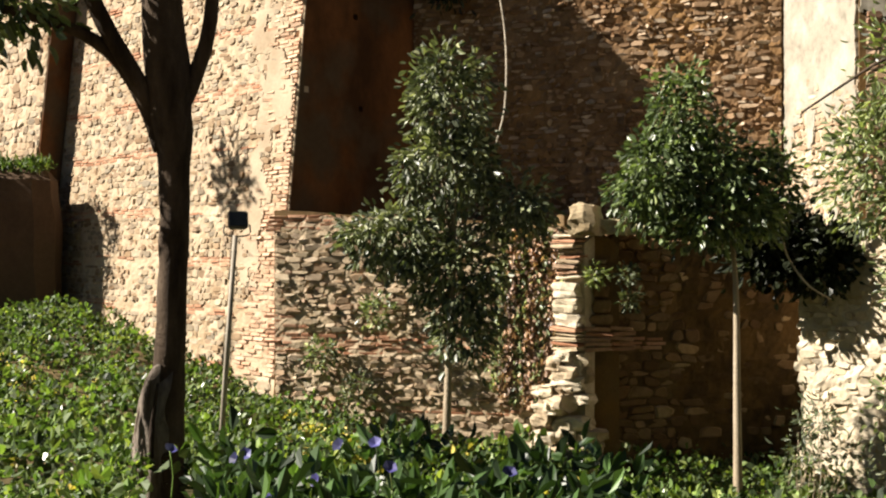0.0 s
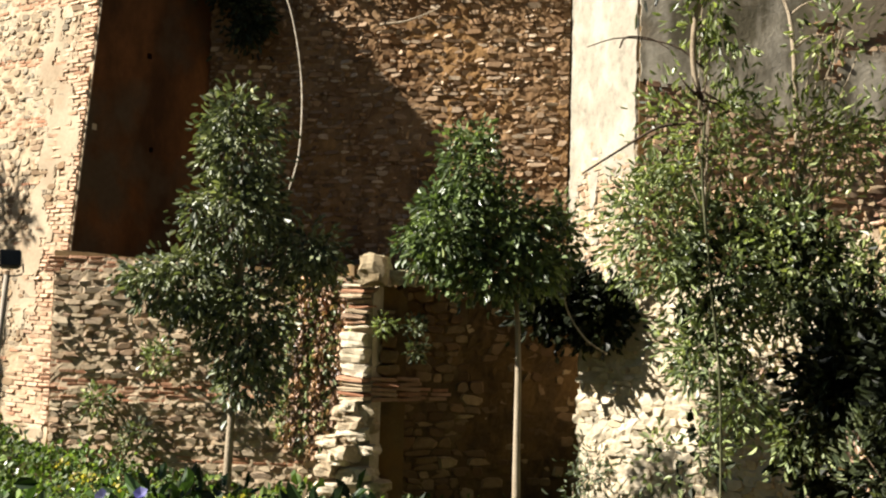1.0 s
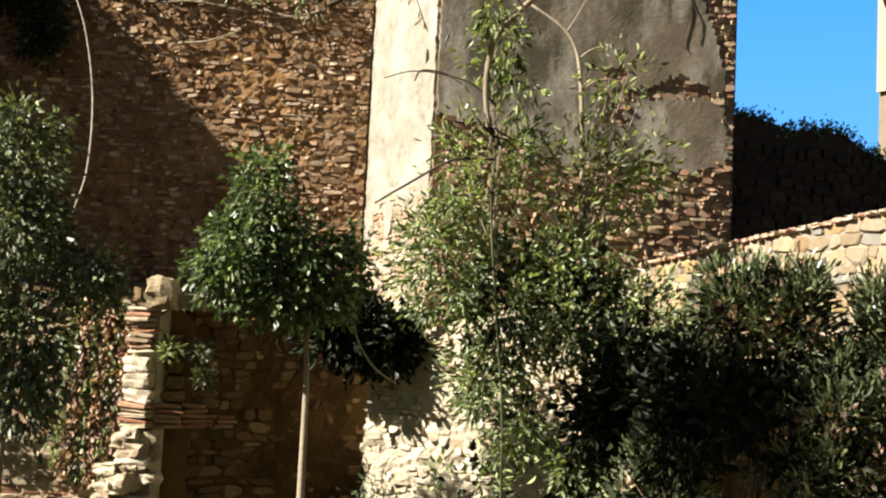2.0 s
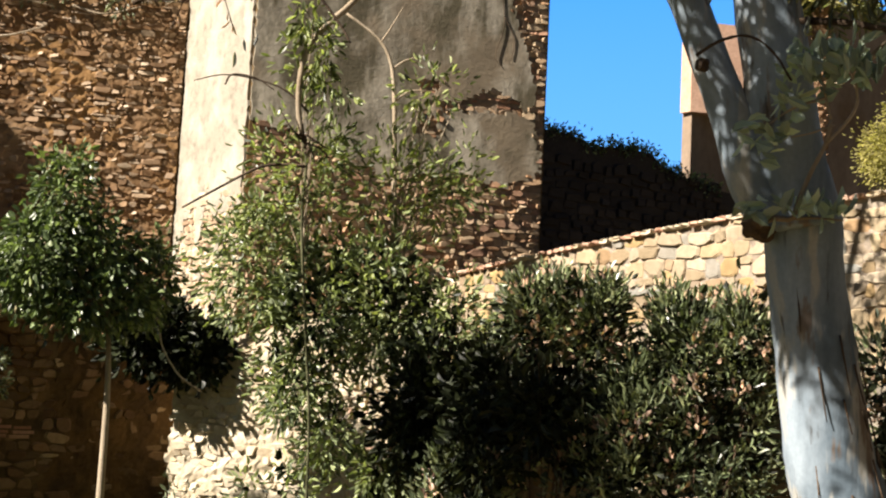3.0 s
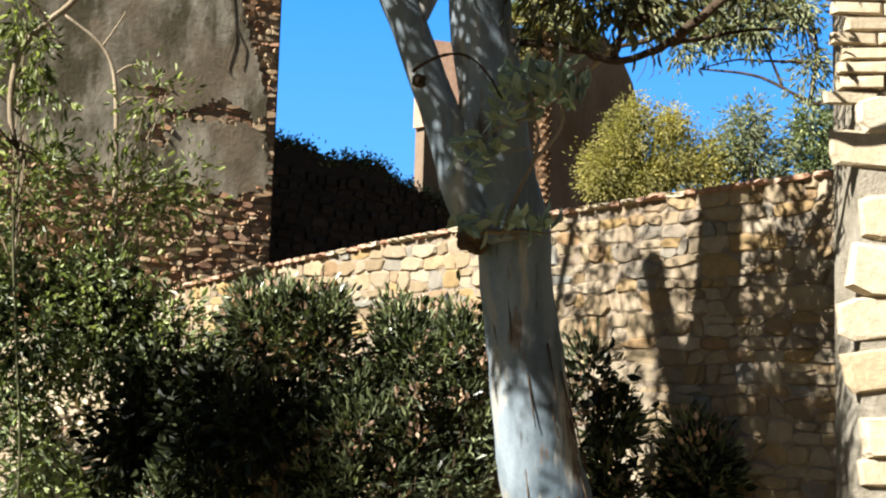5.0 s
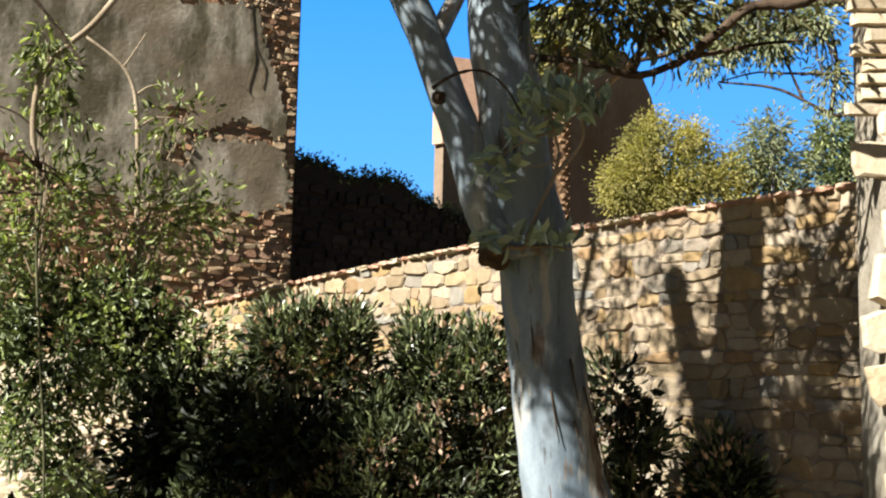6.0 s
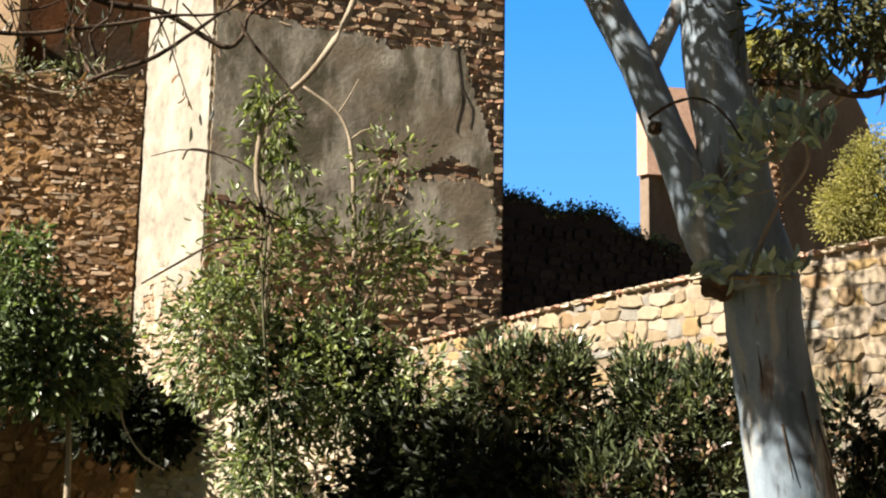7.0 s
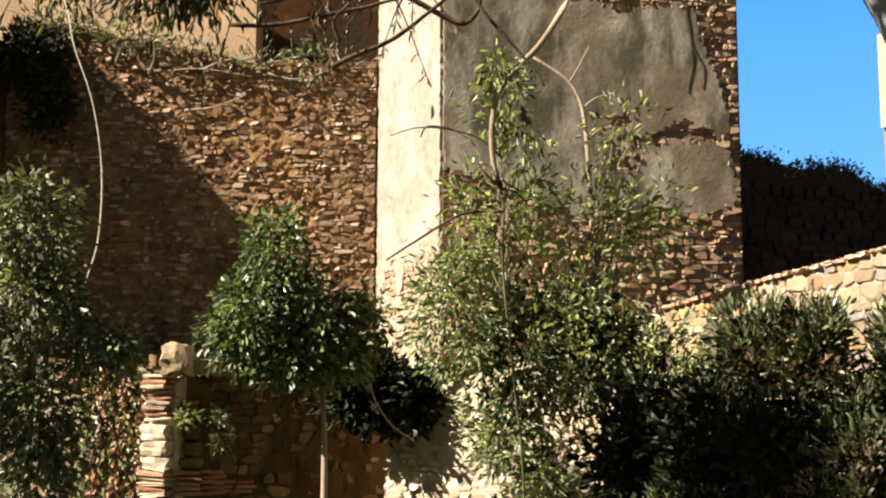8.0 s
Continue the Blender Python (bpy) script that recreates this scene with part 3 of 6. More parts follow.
def build_back_wall():
    m = wall_frame(INNER, P1)
    L = dist(INNER, P1)
    top = lambda u: max(6.76, 7.49 - 0.19 * u) + 0.1 * noise.noise((u * 1.5, 0, 4))
    w = slab("wall_back", [(0, -2), (L, -2)] + [(L * (1 - i / 12), top(L * (1 - i / 12))) for i in range(13)], 0.8, M_MORTAR_DARK, m, "brown rubble stone curtain wall half in shadow")
    polys = coursed(0.0, L - 0.05, 1.6, 7.6, (0.05, 0.1), (0.08, 0.25), 5, lambda u, v: v < top(u) - 0.07)
    lay_rubble(w, polys, M_STONE_CURTAIN, (L * 0.65, 5), 0.046, 0.004, 5, tilt=0.7)
    mortar(w, 0, L - 0.05, 1.5, 7.55, 0.034, 0.03, M_MORTAR_RUST, 5, lambda u, v: v < top(u) - 0.05)
    m = wall_frame((INNER[0] - 1, INNER[1] + 2.3), (P1[0] - 0.2, P1[1] + 1.6))
    slab("wall_upper", [(0, 5), (5.25, 5), (5.25, 10.5), (0, 10.5)], 0.5, M_PLASTER_PEACH, m, "beige plastered upper wall set back behind the curtain wall")
    m = wall_frame((3.3, 20.75), (5.6, 20.45))
    slab("wall_upper_recess", [(0, 5), (3.2, 5), (3.2, 10.5), (0, 10.5)], 0.4, M_PLASTER_ORANGE_SHADED, m, "brown recessed wall beside the tower")


def build_right_tower():
    m = wall_frame(P1, P2)
    L = dist(P1, P2)
    w = slab("wall_white_flank", [(0, -2), (L - 0.1, -2), (L - 0.1, 11), (0, 11)], 0.5, M_STONE_PALE, m, "bright white plastered flank of the tower")
    plate("plaster", 0.0, L + 0.03, -1, 9.5, 0.08, lambda u, v: v > 3.45 + 0.5 * noise.noise((u * 2.1, v * 1.7, 8)) or noise.noise((u * 2.5, v * 2.5, 18)) > 0.3, 0.03, M_PLASTER_WHITE, w, 0.008, 31)
    lay_rubble(w, coursed(0.0, L - 0.02, 0.8, 4.1, (0.07, 0.13), (0.1, 0.28), 32, lambda u, v: v < 3.9 + 0.4 * noise.noise((u * 2.1, v * 1.7, 8))), M_STONE_LOW, (1.2, 2.8), 0.028, 0.006, 32)
    mortar(w, 0.0, L - 0.02, -1.0, 4.1, 0.01, 0.012, M_MORTAR_PALE, 33)
    m = wall_frame(P2, P3)
    L = dist(P2, P3)
    w = slab("wall_right_tower", [(0.0, -2), (L, -2), (L, 11), (0.0, 11)], 0.5, M_MORTAR_DARK, m, "tower face of rubble stone with worn grey plaster")
    W = 4.335

    def mask(u, v):
        k, u = u / L, u * 4.335 / L
        v = 1.6 + (v - 1.6) * (1 + 0.02 * k)
        n = noise.noise((u * 1.3, v * 1.3, 40)) * 0.22 + noise.noise((u * 4.5, v * 4.5, 41)) * 0.10 + noise.noise((u * 11, v * 11, 42)) * 0.05
        low = 4.22 + 0.4 * step01(1.7, 0.2, u)
        if v < low + n * 0.9 or v > 7.15 + n:
            return False
        if u > W - 0.13 + n * 0.5 - max(0.0, v - 5.55) * 0.36:
            return v < 5.0 and n > 0.0
        ledge = abs(v - 5.25 - 0.06 * math.sin(u * 4)) < 0.05 + n * 0.9 + 0.05 * (u > 2.9)
        if 2.5 < u < W and ledge:
            return False
        return not (2.35 < u < 3.1 and 4.75 < v < 5.5 and n > 0.02)

    bare = lambda u, v: not (mask(u, v) and mask(u + 0.05, v) and mask(u - 0.05, v) and mask(u, v + 0.05) and mask(u, v - 0.05))
    polys = coursed(0.08, L - 0.02, 1.8, 7.15, (0.06, 0.11), (0.1, 0.26), 6, lambda u, v: bare(u, v) and not (5.15 < v < 5.32 and u < L - 0.3))
    polys += coursed(0.08, L - 0.02, 7.15, 9.5, (0.07, 0.13), (0.12, 0.28), 66)
    lay_rubble(w, polys, M_STONE_GREY, (L * 0.8, 3.9), 0.032, 0.004, 6, tilt=0.6)
    mortar(w, 0.08, L - 0.02, 1.8, 9.4, 0.012, 0.012, M_MORTAR_GREY, 6)
    bricks = [p for p in lay(0.08, L - 0.3, 5.15, 5.32, lambda u, v: "brick", random.Random(7), SIZES) if bare(p[1], p[2]) and noise.noise((p[1] * 3, p[2] * 9, 2)) > 0.0]
    masonry(w, bricks, {"brick": M_BRICK}, (L * 0.8, 5.2), 0.022, 0.016, 6)
    plate("plaster", 0.0, L - 0.02, 3.9, 7.5, 0.045, mask, 0.042, M_PLASTER_GREY, w, 0.003, 41, "worn grey cement plaster")


def build_low_walls():
    m = wall_frame(E1A, E1B)
    L = dist(E1A, E1B)
    top = lambda u: 2.3 - 0.06 * u + 0.06 * noise.noise((u * 2, 0, 9))
    w = slab("wall_low", [(0, -2.2), (L, -2.2)] + [(L * (1 - i / 8), top(L * (1 - i / 8))) for i in range(9)], 0.6, M_MORTAR_DARK, m, "weathered grey rubble retaining wall with brick courses")

    near = (L * 0.4, 0.5)
    is_brick = lambda u, v: v > 2.0 and u < 0.9 or 0.28 < v < 0.58 and noise.noise((u, v * 3, 1)) > -0.2 or -0.5 < v < -0.38 or u < 0.5 and 0.6 < v < 0.8
    polys = []
    for lo, hi, sz in ((-1.6, -0.5, 0.11), (-0.38, 0.28, 0.08), (0.28, 0.58, 0.08), (0.58, 1.3, 0.075), (1.3, 2.0, 0.1), (2.0, 2.25, 0.075)):
        polys += coursed(0.02, L, lo, hi, (sz * 0.65, sz * 1.15), (sz * 1.2, sz * 3), 700 + int(lo * 10), lambda u, v: not is_brick(u, v) and v < top(u) - 0.04)
    lay_rubble(w, polys, M_STONE_LOW, near, 0.04, 0.005, 7, tilt=0.6)
    mortar(w, 0.02, L, -1.6, 2.2, 0.018, 0.02, M_MORTAR_WARM, 7, lambda u, v: v < top(u) - 0.03)
    masonry(w, [p for p in lay(0.02, L, -0.5, 2.2, lambda u, v: "brick", random.Random(7), SIZES) if is_brick(p[1], p[2])], {"brick": M_BRICK}, near, 0.024, 0.014, 7)
    a, b = (1.9, 15.72), (4.48, 15.95)
    m = wall_frame(a, b)
    L = dist(a, b)
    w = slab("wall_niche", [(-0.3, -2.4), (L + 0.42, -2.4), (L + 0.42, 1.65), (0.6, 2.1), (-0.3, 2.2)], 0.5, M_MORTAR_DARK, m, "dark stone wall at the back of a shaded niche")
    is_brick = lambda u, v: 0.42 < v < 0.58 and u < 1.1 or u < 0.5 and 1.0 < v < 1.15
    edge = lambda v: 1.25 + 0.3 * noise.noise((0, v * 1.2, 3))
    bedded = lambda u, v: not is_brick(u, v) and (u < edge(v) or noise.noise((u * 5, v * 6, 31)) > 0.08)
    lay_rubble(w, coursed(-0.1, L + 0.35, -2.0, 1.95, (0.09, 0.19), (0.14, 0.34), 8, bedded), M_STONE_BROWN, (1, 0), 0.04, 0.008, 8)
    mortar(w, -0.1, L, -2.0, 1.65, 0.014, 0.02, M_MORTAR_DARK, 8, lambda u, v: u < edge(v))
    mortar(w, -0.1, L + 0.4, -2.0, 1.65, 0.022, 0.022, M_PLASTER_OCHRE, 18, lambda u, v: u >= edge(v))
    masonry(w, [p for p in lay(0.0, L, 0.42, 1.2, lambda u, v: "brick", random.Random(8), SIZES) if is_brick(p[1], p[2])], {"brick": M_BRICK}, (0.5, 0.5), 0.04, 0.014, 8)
    m = wall_frame(E2A, Q1)
    L = dist(E2A, Q1)
    w = slab("wall_pale", [(0.1, -2.6), (L, -2.6), (L, 2.55), (0.8, 1.8), (0.1, 1.4)], 0.6, M_MORTAR_PALE, m, "pale limewashed rubble retaining wall in full sun")
    ragged = lambda u, v: v < 1.4 + u * 0.27 and u > 0.1 + 0.12 * noise.noise((v * 2.3, 0.5, 7))
    lay_rubble(w, coursed(-0.05, L, -2.4, 2.6, (0.07, 0.15), (0.1, 0.26), 9, ragged), M_STONE_PALE, (0.8, 0), 0.06, 0.004, 9)
    mortar(w, -0.02, L, -2.4, 2.55, 0.042, 0.034, M_MORTAR_PALE, 9, ragged)
    m = wall_frame(Q1, Q2)
    L = dist(Q1, Q2)
    top = lambda u: 2.7 + 0.118 * u - 0.0055 * u * u
    pts = [(0, -2.4), (L, -2.4)] + [(L * (1 - i / 10), top(L * (1 - i / 10)) - 0.06) for i in range(11)]
    w = slab("wall_terrace", pts, 0.5, M_MORTAR_WARM, m, "golden rubble terrace wall with a thin coping")
    polys = coursed(0.0, L, 0.6, 3.4, (0.08, 0.19), (0.1, 0.33), 10, lambda u, v: v < top(u) - 0.07)
    polys += coursed(0.0, L, -1.5, 0.6, (0.1, 0.22), (0.16, 0.38), 110)
    lay_rubble(w, polys, M_STONE_GOLD, (5.2, 2.2), 0.026, 0.003, 10, tilt=0.35)
    mortar(w, 0.0, L, -1.5, 3.4, 0.003, 0.01, M_MORTAR_SAND, 10, lambda u, v: v < top(u) - 0.08, 0.045)
    rng = random.Random(77)
    shapes = [boulder("coping_tile", (1.0, 0.46, 0.042), 900 + i, M_TILE if i % 4 else M_STONE_PALE, 0.1, 2, 0.06) for i in range(9)]
    u = 0.0
    while u < L - 0.2:
        wd = rng.uniform(0.1, 0.19)
        ob = new("coping_tile", shapes[rng.randrange(9)])
        ob.parent = w
        slope = math.degrees(math.atan(0.118 - 0.011 * u))
        ob.matrix_basis = pose(u + wd / 2, rng.uniform(0.15, 0.18), top(u + wd / 2) - 0.035 + rng.uniform(-0.005, 0.005), 0, -slope + rng.uniform(-2, 2), rng.uniform(-3, 3)) @ Matrix.Diagonal((wd - 0.01, 1, 1, 1))
        u += wd


build_left_tower()
build_back_wall()
build_right_tower()
build_low_walls()


def build_far():
    m = wall_frame((13.3, 20.1), (19.3, 20.62))
    top = [(7.5, 5.6), (4.6, 5.9), (3.9, 6.02), (3.25, 6.15), (2.85, 6.42), (1.9, 6.4), (1.2, 6.32), (0.6, 6.5), (0, 6.5), (-2, 6.6)]
    # body and stones share the darkened stone that stands for shade
    w = slab("wall_far", [(-2, 0), (7.5, 0)] + top, 1.0, M_STONE_SHADED, m, "far wall, shade put into dark stone, overgrown along its top")
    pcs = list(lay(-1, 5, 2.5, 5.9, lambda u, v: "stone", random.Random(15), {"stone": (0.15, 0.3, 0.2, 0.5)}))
    masonry(w, pcs, {"stone": M_STONE_SHADED}, (2, 4.5), 0.05, 0.03, 15)
    rng = np.random.default_rng(61)
    us = rng.uniform(-1, 5, 420)
    vs = np.interp(us, [q[0] for q in top[::-1]], [q[1] for q in top[::-1]]) + rng.normal(size=420) * 0.05
    P = np.stack([us, rng.uniform(-0.1, 0.4, 420), vs], 1)
    P = np.repeat(P, 6, 0) + rng.normal(size=(2520, 3)) * 0.09
    ov = thing("wall_top_scrub", "dark scrub growing along the top of the far wall", "scrub", m.translation)
    ov.matrix_world = m
    part("foliage", leaves("foliage", P, rng.normal(size=(2520, 3)) + (0, 0, 0.4), 0.1, 0.04, M_LEAF_DARK, rng), None, ov)
    # unseen wall, added only to keep the sun off the far wall's top
    slab("wall_shade_blocker", [(0, 0), (3.3, 0), (3.3, 14), (0, 14)], 0.8, M_PLASTER_BROWN, wall_frame((11.2, 22.5), (11.0, 19.2)), "unseen tall wall added behind the tower to shade the far wall")
    # far tower: lower body in shade; upper body a little proud, its sunlight put into paler colour
    m = wall_frame((19.25, 23.12), (29.4, 24.9))
    out = [(0.36, 0), (11.2, 0), (11.2, 11.2), (10.9, 11.8), (10.35, 12.34), (9.8, 12.68), (8.7, 13.0), (5.5, 12.4), (3.2, 11.6), (2.6, 10.6), (0.36, 10.6)]
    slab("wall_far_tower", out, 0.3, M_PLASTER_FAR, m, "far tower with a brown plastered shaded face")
    bm = bmesh.new()
    # front slants towards the sun so that this corner looks lit
    v = [bm.verts.new(p) for p in ((0.26, -0.04, 8.3), (2.6, -1.3, 8.3), (2.6, 0.28, 8.3), (0.24, 0.28, 8.3), (0.26, -0.04, 10.65), (2.6, -1.3, 10.65), (2.6, 0.28, 10.65), (0.24, 0.28, 10.65))]
    for q in ((0, 1, 5, 4), (1, 2, 6, 5), (2, 3, 7, 6), (3, 0, 4, 7), (4, 5, 6, 7), (3, 2, 1, 0)):
        bm.faces.new([v[i] for i in q])
    me = bpy.data.meshes.new("wall_far_tower_upper")
    bm.to_mesh(me)
    bm.free()
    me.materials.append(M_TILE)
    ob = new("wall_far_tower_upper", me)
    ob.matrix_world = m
    tagged(ob, "upper corner of the far tower, sunlight put into paler colour", "wall", kind="structure")


build_far()


def build_pier():
    """Broken end of a wall: the break faces the sun, the front runs back into the niche."""
    t = thing("stone_pier", "broken sunlit pier of brick and rubble with a boulder on top", "pier", (1.65, 15.4, -1.4))
    base = Vector((1.65, 15.55, -1.4))
    rng = random.Random(5)

    def put(name, x, y, z, size, mat, turn=0.0, rough=0.1):
        ob = part(name, boulder(name, size, rng.randrange(999), mat, rough, 2 if name == "brick" else 4, 0.06 if name == "brick" else 0.14), mat, t)
        ob.matrix_basis = Matrix.Translation(Vector((x, y, z)) - base) @ pose(0, 0, 0, rng.uniform(-3, 3), rng.uniform(-4, 4), turn + rng.uniform(-7, 7))

    core = part("core", boulder("core", (0.34, 0.42, 3.3), 8, M_MORTAR_PALE, 0.05, 6, 0.04), M_MORTAR_PALE, t)
    core.matrix_basis = Matrix.Translation(Vector((1.84, 15.66, 0.25)) - base) @ pose(0, 0, 0, 0, 0, -42)
    # front in dark mortar beside the pale core: its shade as colour
    back = part("front_face", boulder("front_face", (0.4, 0.3, 3.2), 9, M_MORTAR_DARK, 0.05, 6, 0.04), M_MORTAR_DARK, t, "front mortar face, shade put into darker mortar")
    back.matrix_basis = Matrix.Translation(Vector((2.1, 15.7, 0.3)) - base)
    put("boulder", 1.83, 15.38, 2.1, (0.36, 0.4, 0.4), M_ROCK, -30, 0.16)
    put("boulder", 2.18, 15.55, 2.02, (0.46, 0.4, 0.2), M_ROCK, 0, 0.16)
    put("boulder", 2.56, 15.62, 1.99, (0.45, 0.4, 0.13), M_ROCK, 0, 0.16)
    z = 1.9
    while z > 1.32:
        out = rng.uniform(-0.035, 0.035)
        put("brick", 1.66 + out * 1.6, 15.5 + out * 0.5, z, (rng.uniform(0.3, 0.42), 0.22, rng.uniform(0.036, 0.054)), rng.choice((M_BRICK, M_STONE_LOW, M_STONE_PALE, M_STONE_PALE)), -42)
        # front bricks in brown, darker than the sunny break, to read as shade
        if rng.random() < 0.4:
            put("brick", 2.02 + rng.uniform(-0.08, 0.08), 15.52, z, (rng.uniform(0.15, 0.3), 0.18, 0.048), M_STONE_BROWN, -4)
        z -= 0.066
    for zz, h in ((1.2, 0.2), (1.0, 0.2), (0.82, 0.16)):
        # same split: pale on the sunlit break, brown for the shaded front
        put("stone", 1.66 + rng.uniform(-0.03, 0.03), 15.52, zz, (0.4, 0.26, h), M_STONE_PALE, -42, 0.14)
        put("stone", 2.05, 15.54, zz + rng.uniform(-0.05, 0.05), (rng.uniform(0.2, 0.34), 0.2, h * 0.8), M_STONE_BROWN, 0, 0.14)
    z = 0.7
    while z > 0.44:
        out = rng.uniform(-0.03, 0.04)
        put("brick", 1.64 + out * 1.5, 15.48, z, (rng.uniform(0.36, 0.46), 0.24, rng.uniform(0.038, 0.052)), rng.choice((M_BRICK, M_BRICK, M_STONE_LOW)), -40)
        put("brick", 2.0 + out, 15.46, z, (0.34, 0.22, 0.048), M_BRICK, -3)
        put("brick", 2.34 + out, 15.56, z, (0.3, 0.16, 0.048), M_BRICK, -2)
        z -= 0.064
    for i in range(34):
        f = i / 34
        zz = 0.36 - 1.7 * f
        wide = 0.16 + 0.42 * f
        x = 1.66 - 0.2 * f + rng.uniform(-wide, wide)
        put("stone", x, 15.46 - 0.16 * f + rng.uniform(-0.06, 0.06) + 0.3 * max(0.0, 1.5 - x), zz, (rng.uniform(0.2, 0.42), rng.uniform(0.22, 0.34), rng.uniform(0.13, 0.26)), rng.choice((M_STONE_PALE, M_STONE_PALE, M_STONE_LOW)), rng.uniform(-55, -15), 0.17)


build_pier()


def build_gate_pillar():
    m = wall_frame((7.39, 3.88), (7.83, 3.46))
    w = slab("wall_gate_pillar", [(0, -0.8), (1.0, -0.8), (1.0, 5.2), (0, 5.2)], 0.6, M_PLASTER_WHITE, m, "pale sunlit gate pillar of brick and stone")
    pcs = list(lay(-0.02, 1.0, -0.5, 3.5, lambda u, v: "stone", random.Random(19), {"stone": (0.28, 0.42, 0.5, 0.6), "brick": SIZES["brick"]}))
    pcs += list(lay(-0.06, 1.0, 3.55, 5.1, lambda u, v: "brick", random.Random(20), {"stone": (0.08, 0.1, 0.3, 0.4), "brick": (0.085, 0.1, 0.3, 0.4)}))
    masonry(w, pcs, {"stone": M_STONE_PALE, "brick": M_STONE_PALE}, (0, 3), 0.05, 0.012, 19)


build_gate_pillar()


def build_stub():
    """Broken stub of an older wall that meets the tower wall; its shaded end faces the viewer."""
    plan = [(-12.0, 20.2), (-7.12, 20.75), (-6.84, 20.95), (-6.85, 21.4), (-12, 26.5)]
    bm = bmesh.new()
    rings = []
    for z, k in ((-0.5, 0.0), (1.2, 0.03), (2.6, 0.06), (3.0, 0.14), (3.2, 0.32)):
        rings.append([bm.verts.new((x - k * 0.9 if i in (1, 2, 3) else x, y + (k if i < 3 else 0), z)) for i, (x, y) in enumerate(plan)])
    n = len(plan)
    for a, b in zip(rings, rings[1:]):
        for i in range(n):
            bm.faces.new((a[i], a[(i + 1) % n], b[(i + 1) % n], b[i]))
    bm.faces.new(rings[-1])
    bm.faces.new(rings[0][::-1])
    bmesh.ops.subdivide_edges(bm, edges=bm.edges[:], cuts=3, use_grid_fill=True)
    for v in bm.verts:
        v.co += noise.noise_vector(v.co * 1.4) * 0.06
    me = bpy.data.meshes.new("wall_stub")
    bm.to_mesh(me)
    bm.free()
    me.materials.append(M_PLASTER_BROWN)
    tagged(new("wall_stub", me), "dark reddish stub of an older wall, shaded, with grass on top", "wall", kind="structure")


build_stub()


def build_floodlight():
    base = Vector((-2.04, 10.81, ground_z(-2.04, 10.81)))
    t = thing("floodlight", "small dark floodlight on a thin pale metal pole", "floodlight", base)
    top = Vector((-1.9, 10.84, 1.82)) - base
    part("pole", mesh_of("pole", *tube([(0, 0, -0.05), top * 0.5, top], [0.027, 0.025, 0.023], 10), M_METAL_POLE, True), M_METAL_POLE, t)
    bm = bmesh.new()
    bmesh.ops.create_cube(bm, size=1)
    for v in bm.verts:
        k = 0.8 if v.co.y > 0 else 1.0
        v.co = Vector((v.co.x * 0.19 * k, v.co.y * 0.11, v.co.z * 0.17 * k))
    bmesh.ops.bevel(bm, geom=bm.edges[:], offset=0.012, segments=2, affect="EDGES")
    h = part("housing", bm, M_METAL_DARK, t)
    h.matrix_basis = Matrix.Translation(top + Vector((0.02, 0, 0.13))) @ pose(0, 0, 0, -18, 0, 15)
    bm = bmesh.new()
    bmesh.ops.create_cube(bm, size=1)
    for v in bm.verts:
        v.co = Vector((v.co.x * 0.16, v.co.y * 0.01 - 0.058, v.co.z * 0.13))
    part("glass", bm, M_GLASS_DARK, h)
    part("bracket", mesh_of("bracket", *tube(smooth_line([(-0.1, 0, 0.1), (-0.1, 0, 0.01), (0.02, 0, -0.01), (0.13, 0, 0.01), (0.13, 0, 0.1)], 12), [0.008] * 12, 6), M_METAL_DARK), M_METAL_DARK, t).location = top


build_floodlight()


def strand(name, label, pts, r, category, mat):
    t = thing(name, label, category, pts[0])
    b = Vector(pts[0])
    part("strand", mesh_of("strand", *tube([p - b for p in smooth_line(pts, 28)], [r] * 28, 6), mat, True), mat, t)


strand("hanging_cable", "pale weathered cable hanging down the shaded stone wall", [(0.2, 18.2, 7.9), (0.35, 17.6, 7.2), (0.45, 17.2, 6.6), (0.72, 16.9, 5.75), (0.87, 16.6, 4.75), (0.85, 16.2, 3.75), (0.7, 15.9, 3.1)], 0.012, "cable", M_CABLE)
strand("hanging_cable", "pale weathered cable drooping beside the ivy", [(3.6, 13.6, 2.5), (3.72, 13.31, 2.3), (3.8, 13.28, 1.95), (3.85, 13.26, 1.65), (4.05, 13.2, 1.33), (4.35, 13.3, 1.15)], 0.011, "cable", M_CABLE)


# ---- plants ----
def line_part(name, pts, r0, r1, bark, t, base, n=12, sides=7, wob=0.0):
    l2 = smooth_line([Vector(p) - base for p in pts], n)
    return part(name, mesh_of(name, *tube(l2, np.linspace(r0, r1, n), sides, True, wob, random.Random(n)), bark, True), bark, t)


def foliage(t, base, lobes, clumps, per, size, length, width, mat, seed, name="foliage", **kw):
    """Leaves of each lobe as a part of their own."""
    total = sum(l[2] for l in lobes)
    for i, l in enumerate(lobes):
        rng = np.random.default_rng(seed * 50 + i)
        P, Dv = clump_spots([l], max(4, int(clumps * l[2] / total)), per, size, rng, **kw)
        ob = part(name, leaves(name, P - np.array(base), Dv, length, width, mat, rng), mat, t)
        if name in ("dry_blossom", "inner_foliage"):
            tagged(ob, kind="stuff")


